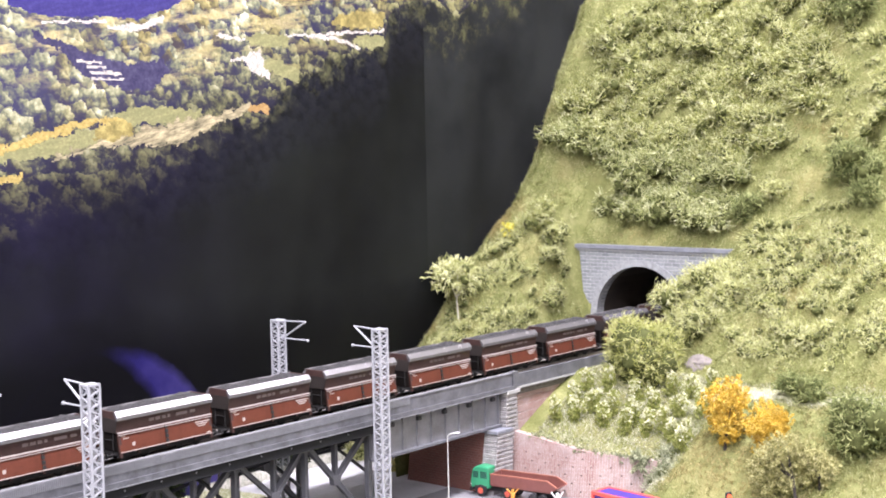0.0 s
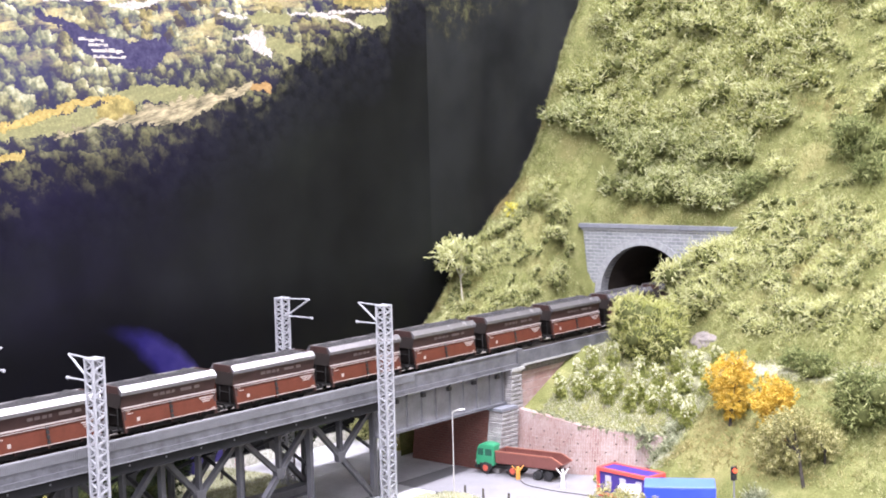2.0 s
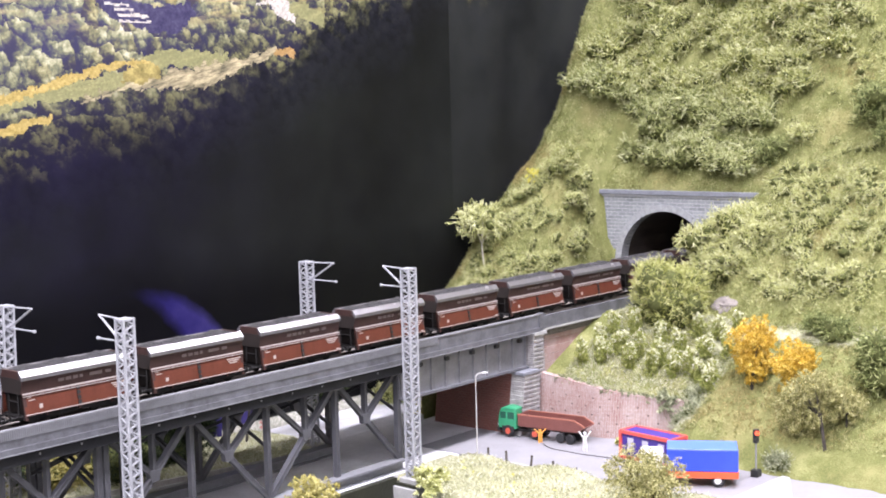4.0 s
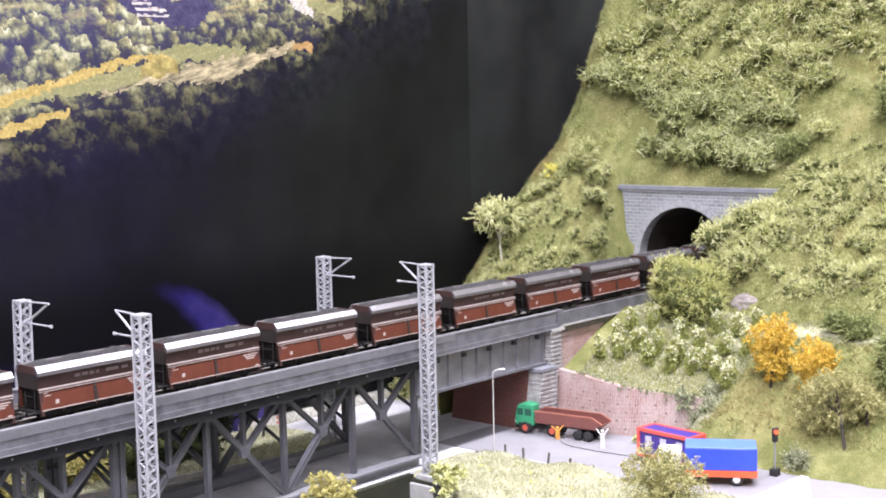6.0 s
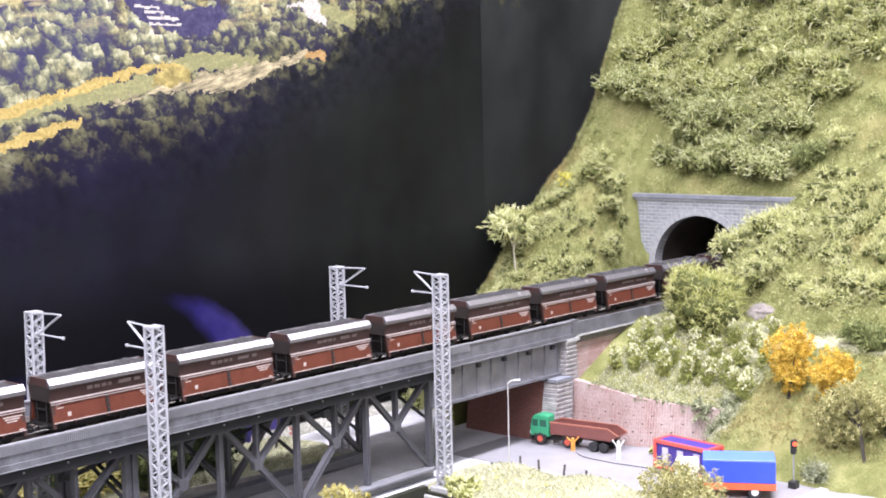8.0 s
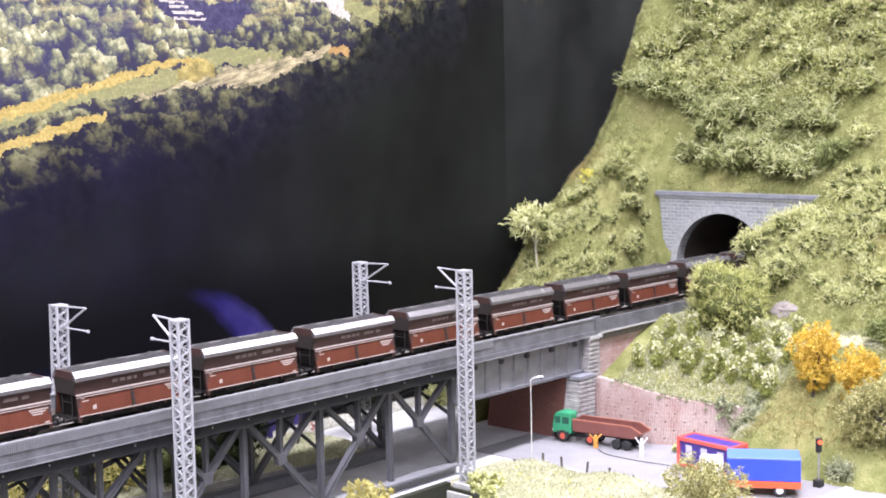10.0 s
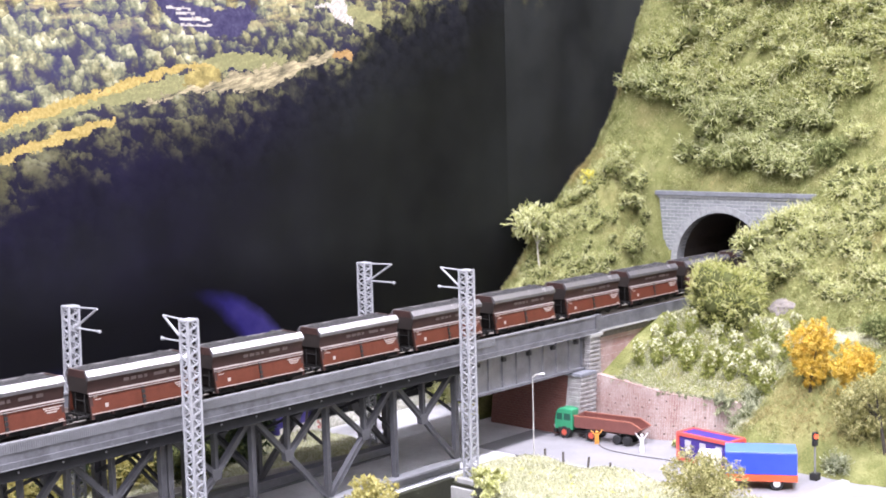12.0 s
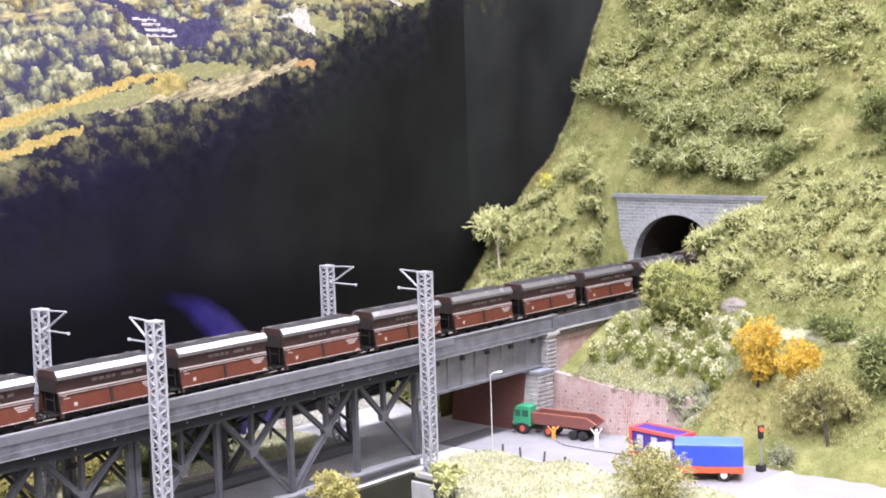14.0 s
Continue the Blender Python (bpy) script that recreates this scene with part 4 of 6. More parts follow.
glow = n.ramp(n.math("ADD", n.math("MULTIPLY", n.math("ADD", X, 0.225), 9), n.math("MULTIPLY", n.math("SUBTRACT", n.noise(60, 3), 0.5), 0.5)), [(0.05, (0.006, 0.005, 0.030)), (0.35, (0.016, 0.012, 0.085)), (0.85, (0.050, 0.041, 0.15))])
dim = n.mix(ring, dim, glow)
corner = n.math("MULTIPLY", n.math("SUBTRACT", -0.285, X), 30, True)
dim = n.mix(n.math("MULTIPLY", corner, n.ramp(Z, [(0.052, 0.9), (0.074, 0.0)])), dim, (0.013, 0.010, 0.075))
dim = n.mix(n.math("MULTIPLY", n.math("MULTIPLY", second, n.math("SUBTRACT", 1.0, tops)), n.ramp(Z, [(0.10, 0.10), (0.30, 0.62)])), dim, n.ramp(n.noise(17, 5, 0.6), [(0.35, (0.009, 0.010, 0.012)), (0.62, (0.026, 0.028, 0.029))]))
foot = n.math("MULTIPLY", n.math("SUBTRACT", 0.0075, Z), 900, True)
dim = n.mix(n.math("MULTIPLY", foot, n.math("MULTIPLY", n.math("GREATER_THAN", X, -0.152), n.math("LESS_THAN", X, 0.04))), dim, n.ramp(grainy, [(0.4, (0.42, 0.43, 0.33)), (0.6, (0.74, 0.72, 0.66))]))
fringe = n.mix(n.ramp(shade, [(0.3, 0.0), (0.75, 1.0)]), (0.016, 0.015, 0.028), (0.17, 0.165, 0.07))
trees = n.mix(n.ramp(n.math("MULTIPLY", above, 16), [(0.0, 0.95), (1.0, 0.0)]), trees, fringe)
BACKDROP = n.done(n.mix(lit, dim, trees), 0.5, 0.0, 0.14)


def ink(name, low, high, streaks=0.0, crown=0.0):
    """A coloured patch of the print, grainy or streaked along the slope."""
    global n
    n = Nodes(name)
    s = n.split()
    k = n.noise(520, 5, 0.75)
    if streaks:
        line = n.join(n.math("MULTIPLY", s[0], 70), 0.0, n.math("MULTIPLY", n.math("SUBTRACT", s[2], n.math("MULTIPLY", s[0], 0.24)), 300))
        k = n.math("ADD", n.math("MULTIPLY", k, 1 - streaks), n.math("MULTIPLY", n.noise(1.0, 5, 0.7, line), streaks))
    if crown:
        k = n.math("ADD", n.math("MULTIPLY", k, 1 - crown), n.math("MULTIPLY", n.noise(150, 4, 0.7), crown))
    mid = tuple((x + y) * 0.45 for x, y in zip(low, high))
    return n.done(n.ramp(k, [(0.34, low), (0.5, mid), (0.64, high)]), 0.5, 0.0, 0.14)


YELLOW = ink("print_yellow", (0.24, 0.18, 0.05), (0.56, 0.43, 0.16), 0.3)
FIELD = ink("print_field", (0.15, 0.155, 0.075), (0.34, 0.325, 0.155), 0.4)
TERRACE = ink("print_terrace", (0.060, 0.058, 0.042), (0.54, 0.46, 0.28), 0.97)
VIOLET_PRINT = ink("print_violet", (0.024, 0.020, 0.066), (0.082, 0.074, 0.135), 0.0, 0.5)
LAKE = ink("print_lake", (0.028, 0.022, 0.12), (0.066, 0.056, 0.20), 0.5)
TAWNY = ink("print_tawny", (0.12, 0.10, 0.04), (0.44, 0.36, 0.13), 0.0, 0.6)
RUST = ink("print_rust", (0.24, 0.14, 0.05), (0.46, 0.30, 0.13), 0.4)
PALE = ink("print_pale", (0.30, 0.27, 0.24), (0.68, 0.64, 0.58))
INKS = [BACKDROP, YELLOW, FIELD, TERRACE, VIOLET_PRINT, LAKE, TAWNY, RUST, PALE]
PATCHES = []


def printed(rows, material, rag=1.0):
    """Note a patch of the print: rows of x, lower z, upper z."""
    PATCHES.append(([r[0] for r in rows], [r[1] for r in rows], [r[2] for r in rows], INKS.index(material), rag))


printed([(-0.2702, 0.3111, 0.323), (-0.2566, 0.306, 0.324), (-0.2364, 0.3054, 0.3256), (-0.2044, 0.3073, 0.3281), (-0.1821, 0.3068, 0.3299), (-0.1562, 0.3153, 0.3319), (-0.1415, 0.3234, 0.333)], LAKE, 0.5)
printed([(-0.2493, 0.3014, 0.3025), (-0.2266, 0.3026, 0.3042), (-0.2051, 0.3028, 0.305)], PALE, 0.6)
printed([(-0.2052, 0.2998, 0.3015), (-0.1828, 0.2994, 0.3035), (-0.1616, 0.3068, 0.3095)], PALE, 0.6)
printed([(-0.2556, 0.2923, 0.2974), (-0.2478, 0.2883, 0.2926), (-0.2376, 0.2861, 0.2922), (-0.2235, 0.2715, 0.2867), (-0.2064, 0.2674, 0.2828), (-0.191, 0.2631, 0.2797), (-0.1749, 0.2634, 0.2812), (-0.163, 0.2712, 0.2825), (-0.1583, 0.2751, 0.277)], VIOLET_PRINT, 1.0)
printed([(-0.2266, 0.2794, 0.2809), (-0.2101, 0.2785, 0.2802)], PALE, 0.25)
printed([(-0.2198, 0.2761, 0.2775), (-0.2074, 0.2757, 0.2772)], PALE, 0.25)
printed([(-0.2184, 0.2727, 0.2742), (-0.1959, 0.272, 0.2741)], PALE, 0.25)
printed([(-0.2175, 0.2693, 0.2706), (-0.1945, 0.2688, 0.2704)], PALE, 0.25)
printed([(-0.2045, 0.2447, 0.2474), (-0.1921, 0.2425, 0.2524), (-0.1737, 0.2419, 0.2541), (-0.1498, 0.2447, 0.2528), (-0.1324, 0.2486, 0.2515)], FIELD, 1.0)
printed([(-0.345, 0.2050, 0.211), (-0.3179, 0.2118, 0.2183), (-0.2806, 0.2208, 0.2255), (-0.2508, 0.2236, 0.2332), (-0.2192, 0.2293, 0.2401), (-0.1971, 0.2327, 0.2391)], FIELD, 1.0)
printed([(-0.2449, 0.2221, 0.2243), (-0.2129, 0.2288, 0.2318), (-0.186, 0.2285, 0.2385), (-0.1503, 0.2310, 0.2452), (-0.1252, 0.2395, 0.2490), (-0.0906, 0.2520, 0.2562)], TERRACE, 1.2)
printed([(-0.345, 0.2075, 0.214), (-0.3178, 0.215, 0.2208), (-0.2804, 0.2252, 0.2301), (-0.2606, 0.2304, 0.2351), (-0.24, 0.2365, 0.242), (-0.2187, 0.2418, 0.2461), (-0.2012, 0.2432, 0.2469), (-0.1867, 0.2391, 0.2425)], YELLOW, 1.0)
printed([(-0.2169, 0.2329, 0.2392), (-0.2059, 0.2319, 0.2438), (-0.1947, 0.2354, 0.2443), (-0.1868, 0.2372, 0.2419)], TAWNY, 1.0)
printed([(-0.345, 0.190, 0.1965), (-0.3187, 0.197, 0.2035), (-0.2813, 0.2071, 0.2131), (-0.2665, 0.2111, 0.2156)], YELLOW, 1.0)
printed([(-0.1066, 0.2838, 0.2856), (-0.0930, 0.2835, 0.2868), (-0.0890, 0.2765, 0.2925), (-0.0815, 0.2775, 0.2920), (-0.0733, 0.2722, 0.2780)], PALE, 1.0)
printed([(-0.092, 0.2513, 0.2556), (-0.0743, 0.2487, 0.256)], RUST, 1.0)
printed([(-0.0772, 0.2794, 0.2859), (-0.062, 0.2741, 0.2854), (-0.0465, 0.2709, 0.2793)], FIELD, 1.0)
printed([(-0.1176, 0.2996, 0.3023), (-0.0968, 0.2975, 0.2997), (-0.0725, 0.2968, 0.2989)], PALE, 1.0)
printed([(-0.0604, 0.3013, 0.303), (-0.0288, 0.3033, 0.3056), (-0.0022, 0.3064, 0.3082), (0.0435, 0.3111, 0.3131)], PALE, 0.6)
printed([(-0.0305, 0.3021, 0.3034), (-0.0057, 0.3018, 0.3047), (0.018, 0.2961, 0.2983)], PALE, 0.6)
printed([(-0.012, 0.313, 0.3165), (0.0084, 0.311, 0.3235), (0.0437, 0.3143, 0.3245)], TAWNY, 1.0)
printed([(-0.0935, 0.2965, 0.3009), (-0.0758, 0.2951, 0.304), (-0.0544, 0.296, 0.3017)], FIELD, 1.0)
printed([(0.0113, 0.3, 0.3048), (0.0288, 0.2976, 0.308), (0.0432, 0.3002, 0.3075)], FIELD, 1.0)


def printed_sheet(xs, zs, y, label=""):
    """One hanging sheet, slightly wavy, each cell in the ink of its patch."""
    xs, zs = np.asarray(xs), np.asarray(zs)
    co = np.array([(x, y + 0.0008 * math.sin(x * 40) + 0.0004 * math.sin(x * 130), z) for z in zs for x in xs])
    w = len(xs)
    q = np.array([(j * w + i, j * w + i + 1, (j + 1) * w + i + 1, (j + 1) * w + i) for j in range(len(zs) - 1) for i in range(w - 1)])
    mid = co[q].mean(1)
    x, z = mid[:, 0], mid[:, 2]
    fine = (z > 0.19) & (z < 0.34)
    fray = np.zeros(len(q))
    fray[fine] = [0.0026 * noise.fractal(Vector((a * 120, 0, c * 150)), 0.6, 2.2, 4) for a, c in zip(x[fine], z[fine])]
    which = np.zeros(len(q), int)
    for px, lo, hi, k, rag in PATCHES:
        f = fray * rag
        which[(x > px[0] + f) & (x < px[-1] + f) & (z > np.interp(x, px, lo) + f) & (z < np.interp(x, px, hi) + f)] = k
    me = raw_mesh("printed_sheet", co, q, 4)
    ob = hang("printed_sheet", me, None, backdrop, label)
    for m in INKS:
        me.materials.append(m)
    me.polygons.foreach_set("material_index", which)
    me.polygons.foreach_set("use_smooth", [True] * len(q))
    return ob


backdrop = thing("backdrop", "printed photo backdrop of a wooded valley in deep shade", "backdrop", "", "structure")
printed_sheet([-0.80, -0.7, -0.6, -0.5, -0.42] + list(np.arange(-0.36, 0.0861, 0.00095)) + [0.0865], [-0.05, 0.05, 0.12] + list(np.arange(0.19, 0.336, 0.00085)) + [0.45, 0.60], 0.1365)
printed_sheet(np.linspace(0.0861, 0.50, 60), [-0.05, 0.15, 0.35, 0.60], 0.13635, "overlapping second sheet of the backdrop")
panel = part("backdrop_board", boxes((-0.80, 0.50, 0.1385, 0.145, -0.05, 0.60)), CONCRETE)
tagged(panel, "plain board behind the layout", "board", "", "structure")

# ---- foliage ----
RNG = np.random.default_rng(11)


def unit(v):
    return v / np.maximum(np.linalg.norm(v, axis=-1, keepdims=True), 1e-9)


def fibre_mesh(name, base, normal, length, width, spread=0.9, droop=0.15, axis=None, thin=False, stray=0.5):
    """Small pointed blades, one at each base: along the axis and facing the normal, or upright about the normal."""
    n = len(base)
    if axis is not None:
        face = unit(normal + (0, 0, 0.15) + spread * RNG.normal(size=(n, 3)) * 0.35)
        d = unit(axis + RNG.normal(size=(n, 3)) * stray)
        side = unit(np.cross(face, d))
    else:
        d = unit(normal + spread * RNG.normal(size=(n, 3)) * 0.7)
        side = unit(np.cross(d, RNG.normal(size=(n, 3))))
    l = length * RNG.uniform(0.45, 1.5, (n, 1))
    w = width * RNG.uniform(0.6, 1.5, (n, 1))
    tip = base + d * l
    tip[:, 2:] -= droop * l * RNG.uniform(0, 1, (n, 1))
    if thin:
        co = np.stack([base - side * w, base + side * w, tip], 1).reshape(-1, 3)
        return raw_mesh(name, co, np.arange(3 * n).reshape(n, 3), 3)
    mid = base + d * l * 0.5
    co = np.stack([base, mid + side * w, tip, mid - side * w], 1).reshape(-1, 3)
    return raw_mesh(name, co, np.arange(4 * n).reshape(n, 4), 4)


def foliage(name, blobs, count, length, width, finger=0.0026, tuft=34, fat=0.17, rough=0.3, stray=0.5):
    """A mesh of tufts on and in a union of balls (rows of x, y, z, r); each tuft is a finger of blades."""
    b = np.asarray(blobs, float)
    p = b[:, 3] ** 2
    m = max(8, count // tuft)
    i = RNG.choice(len(b), m, p=p / p.sum())
    d = unit(RNG.normal(size=(m, 3)) + (0, 0, 0.25))
    r = b[i, 3:4] * np.where(RNG.random((m, 1)) < 0.78, RNG.uniform(1 - rough, 1.0, (m, 1)), RNG.uniform(0.35, 0.85, (m, 1)))
    root, out = b[i, :3] + d * r, unit(d + RNG.normal(size=(m, 3)) * 0.6)
    k = np.repeat(np.arange(m), tuft)
    along = RNG.random((len(k), 1))
    reach = finger * RNG.uniform(0.4, 1.35, (m, 1))[k]
    off = RNG.normal(size=(len(k), 3)) * finger * fat * (1.25 - along)
    return fibre_mesh(name, root[k] + out[k] * along * reach + off, unit(unit(off) + out[k] * (0.25 + along)), length, width, 0.9, 0.15, out[k], False, stray)


BALL = bmesh.new()
box(BALL, -0.577, 0.577, -0.577, 0.577, -0.577, 0.577)
bmesh.ops.subdivide_edges(BALL, edges=BALL.edges[:], cuts=2, use_grid_fill=True)
BALL_CO = unit(np.array([v.co[:] for v in BALL.verts]))
BALL.verts.index_update()
BALL_QUAD = np.array([[v.index for v in f.verts] for f in BALL.faces])
BALL.free()


def tubes(path, radius):
    """Three-sided tapering stems: path of n x k x 3 and radius of n x k."""
    n, k = radius.shape
    d = unit(path[:, -1] - path[:, 0])
    s = unit(np.cross(d, RNG.normal(size=(n, 3))))
    u = np.cross(d, s)
    turn = [2 * math.pi * i / 3 for i in range(3)]
    ring = np.stack([s * math.cos(a) + u * math.sin(a) for a in turn], 1)
    co = path[:, :, None, :] + ring[:, None] * radius[:, :, None, None]
    one = np.array([(j * 3 + i, j * 3 + (i + 1) % 3, j * 3 + 3 + (i + 1) % 3, j * 3 + 3 + i) for j in range(k - 1) for i in range(3)])
    return co.reshape(-1, 3), (np.arange(n)[:, None, None] * 3 * k + one).reshape(-1, 4)


def sprigs(root, out, length, radius, spikes=3):
    """Crooked flocked twigs with short side shoots."""
    n = len(root)
    l = length * RNG.uniform(0.5, 1.4, (n, 1))
    bend = RNG.normal(size=(n, 3)) * 0.85 + (0, 0, 0.15)
    p1 = root + out * l * 0.4
    p2 = p1 + unit(out + bend) * l * 0.35
    p3 = p2 + unit(out + bend * 1.9) * l * 0.3
    path = np.stack([root, p1 * 0.4 + p2 * 0.6, p3], 1)
    thick = radius * RNG.uniform(0.6, 1.35, (n, 1))
    co, quads = tubes(path, thick * np.array([[1.0, 0.95, 0.12]]))
    i, t = np.repeat(np.arange(n), spikes), RNG.uniform(0.35, 1.95, n * spikes)
    j, f = t.astype(int), (t % 1)[:, None]
    base = path[i, j] * (1 - f) + path[i, j + 1] * f
    way = unit(out[i] + RNG.normal(size=(len(i), 3)) * 0.8 + (0, 0, 0.2))
    reach = l[i] * RNG.uniform(0.2, 0.5, (len(i), 1))
    side = unit(np.cross(way, out[i] + RNG.normal(size=(len(i), 3)) * 0.5)) * thick[i] * 0.9
    mid = base + way * reach * 0.45
    blades = np.stack([base, mid + side, base + way * reach, mid - side], 1).reshape(-1, 3)
    return np.concatenate([co, blades]), np.concatenate([quads, np.arange(len(blades)).reshape(-1, 4) + len(co)])


def sprig_mesh(blobs, count, length, radius, material, core=0.72, lift=(0.0, 0.0, 0.35), spikes=4, loose=0.55):
    """A shrub of twigs on a union of balls, with dark cores that stand for the shade inside."""
    b = np.asarray(blobs, float)
    p = b[:, 3] ** 2
    i = RNG.choice(len(b), count, p=p / p.sum())
    d = unit(RNG.normal(size=(count, 3)) + lift)
    root = b[i, :3] + d * b[i, 3:4] * RNG.uniform(0.55, 0.95, (count, 1))
    co, quads = sprigs(root, unit(d + RNG.normal(size=(count, 3)) * loose), length, radius, spikes)
    # added balls whose dark colour shows through as pockets of shade
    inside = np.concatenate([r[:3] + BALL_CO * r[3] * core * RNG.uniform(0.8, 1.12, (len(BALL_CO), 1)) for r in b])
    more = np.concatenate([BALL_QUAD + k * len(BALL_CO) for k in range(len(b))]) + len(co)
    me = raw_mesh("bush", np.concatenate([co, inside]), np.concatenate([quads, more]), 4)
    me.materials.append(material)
    me.materials.append(CORE_SHADE)
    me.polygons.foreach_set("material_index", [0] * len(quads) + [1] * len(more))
    me.polygons.foreach_set("use_smooth", [True] * len(me.polygons))
    return me


def lumps(c, r, n, squash=0.8, spread=0.75):
    """Random balls that make up a crown of radius r about c."""
    out = []
    for _ in range(n):
        d = unit(RNG.normal(size=3)) * RNG.uniform(0.25, spread) * r
        out.append((c[0] + d[0], c[1] + d[1], c[2] + d[2] * squash, r * RNG.uniform(0.34, 0.58)))
    return out


def bush(name, at, r, material, label, group="", n=7, count=1500, length=0.0013, width=0.00030, squash=0.7, finger=0.0026, category="bush"):
    blobs = lumps((0, 0, r * 0.45), r, n, squash)
    if r > 0.007:
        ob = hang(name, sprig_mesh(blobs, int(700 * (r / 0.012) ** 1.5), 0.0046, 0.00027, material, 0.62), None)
    else:
        ob = hang(name, foliage(name, blobs, count, length, width, finger), material)
    ob.location = at
    return tagged(ob, label, category, group)


def tree(at, height, r, material, bark, label, group="", lift=0.62, count=3500, n=12, length=0.0013, width=0.00034, finger=0.0024, lean=(0.0, 0.0), trunk_r=0.0011, squash=0.9, name="tree"):
    t = thing(name, label, "tree", group, "", at)
    c = Vector((lean[0], lean[1], height * lift))
    blobs = lumps(c, r, n, squash)
    bm = bmesh.new()
    fork = Vector((lean[0] * 0.5, lean[1] * 0.5, height * lift * 0.55))
    rod(bm, (0, 0, -0.003), fork, trunk_r, trunk_r * 0.7, 7)
    for b in blobs[:7]:
        mid = fork.lerp(Vector(b[:3]), 0.5) + Vector(RNG.normal(size=3)) * r * 0.06
        rod(bm, fork, mid, trunk_r * 0.6, trunk_r * 0.4, 6)
        rod(bm, mid, b[:3], trunk_r * 0.4, trunk_r * 0.15, 5)
    part("trunk", bm, bark, t)
    hang("crown", foliage("crown", blobs, count, length * (1.15 if finger > 0.005 else 1), width, finger, 12 if finger > 0.005 else 30, 0.1 if finger > 0.005 else 0.42, 0.4, 0.35 if finger > 0.005 else 0.5), material, t)
    return t


def on_hill(x, y, sink=0.0):
    return (x, y, turf(x, y) - sink)


def within(x, y, outline):
    """Whether a place in plan lies inside an outline."""
    hit = False
    for (x0, y0), (x1, y1) in zip(outline, outline[1:] + outline[:1]):
        if (y0 > y) != (y1 > y) and x < x0 + (x1 - x0) * (y - y0) / (y1 - y0):
            hit = not hit
    return hit


def scatter(outline, dx, dy):
    """Random places inside an outline that keep their distance."""
    xs, ys = [p[0] for p in outline], [p[1] for p in outline]
    spots = []
    for _ in range(2600):
        x, y = RNG.uniform(min(xs), max(xs)), RNG.uniform(min(ys), max(ys))
        if within(x, y, outline) and all(((x - p) / dx) ** 2 + ((y - q) / dy) ** 2 > 1 for p, q in spots):
            spots.append((x, y))
    return spots


def scrub_meshes(kinds, r, squash, count, length, radius, material, core=0.7):
    made = []
    for _ in range(kinds):
        blobs = []
        for _ in range(5):
            d = RNG.normal(size=2) * r * 0.50
            blobs += lumps((d[0], d[1], RNG.uniform(0.1, 0.5) * r * squash), r * RNG.uniform(0.6, 0.9), 4, squash, 0.8)
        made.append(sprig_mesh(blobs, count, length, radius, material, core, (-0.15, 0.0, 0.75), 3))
    return made


def plant(spots, meshes, label, rise, group="hillside scrub", size=(0.75, 1.25), lean=-0.72):
    for x, y in spots:
        shrub = new("bush", meshes[RNG.integers(len(meshes))])
        shrub.location = on_hill(x, min(y, 0.126), -rise)
        k = RNG.uniform(*size)
        shrub.rotation_euler, shrub.scale = (RNG.normal() * 0.15, lean + RNG.normal() * 0.15, RNG.normal() * 0.5), (k, k * RNG.uniform(0.85, 1.25), k * RNG.uniform(0.8, 1.2))
        tagged(shrub, label, "bush", group)


THICKET = [(0.33, 0.100), (0.300, 0.107), (0.268, 0.114), (0.250, 0.119), (0.236, 0.114), (0.2345, 0.098), (0.2450, 0.0705), (0.2310, 0.052), (0.2255, 0.036), (0.2225, 0.011),
           (0.2200, -0.025), (0.2225, -0.050), (0.2350, -0.046), (0.2490, -0.050), (0.2550, -0.066), (0.2670, -0.086), (0.290, -0.088), (0.33, -0.10)]
thicket = [p for p in scatter(THICKET, 0.0095, 0.0140) if math.hypot(p[0] - 0.2745, (p[1] - 0.0245) * 0.8) > 0.0105 and p[1] < 0.113 - 0.22 * max(0.0, p[0] - 0.25)]
LIGHT_SCRUB = scrub_meshes(10, 0.0165, 0.40, 640, 0.0060, 0.00030, BUSH)
COOL_SCRUB = scrub_meshes(7, 0.0165, 0.50, 640, 0.0056, 0.00030, BUSH_COOL)
plant([p for p in thicket if p[0] > 0.247], LIGHT_SCRUB, "tangled light green scrub on the slope", 0.0015)
plant([p for p in thicket if p[0] <= 0.247] + [(0.2240, 0.020), (0.2225, -0.005), (0.2225, -0.030), (0.2330, -0.020), (0.2330, 0.005)], COOL_SCRUB, "dense green scrub with a shaded foot", 0.0030, size=(0.85, 1.2), lean=-0.45)
MAT = scrub_meshes(9, 0.0150, 0.20, 440, 0.0044, 0.00020, BUSH_PALE, 0.55)
plant(scatter([(0.176, -0.044), (0.184, -0.082), (0.204, -0.118), (0.190, -0.190), (0.138, -0.195), (0.126, -0.158), (0.127, -0.122), (0.143, -0.088), (0.138, -0.062), (0.150, -0.044)], 0.0118, 0.0155),
      MAT, "low pale scrub on the slope", -0.0008)
plant(scatter([(0.200, 0.079), (0.200, 0.104), (0.165, 0.125), (0.110, 0.127), (0.080, 0.124), (0.084, 0.088), (0.125, 0.075)], 0.0095, 0.0110), MAT, "low pale scrub by the portal", -0.0004, size=(0.6, 0.95))
plant(scatter([(0.34, -0.115), (0.285, -0.105), (0.262, -0.118), (0.250, -0.150), (0.27, -0.20), (0.34, -0.20)], 0.0210, 0.0230), MAT, "pale scrub high on the slope", -0.0012)
plant(scatter([(0.206, -0.080), (0.236, -0.062), (0.262, -0.096), (0.300, -0.118), (0.285, -0.165), (0.245, -0.175), (0.208, -0.130)], 0.0125, 0.0125), MAT, "small low tuft on the grassy slope", -0.0006, size=(0.26, 0.5))
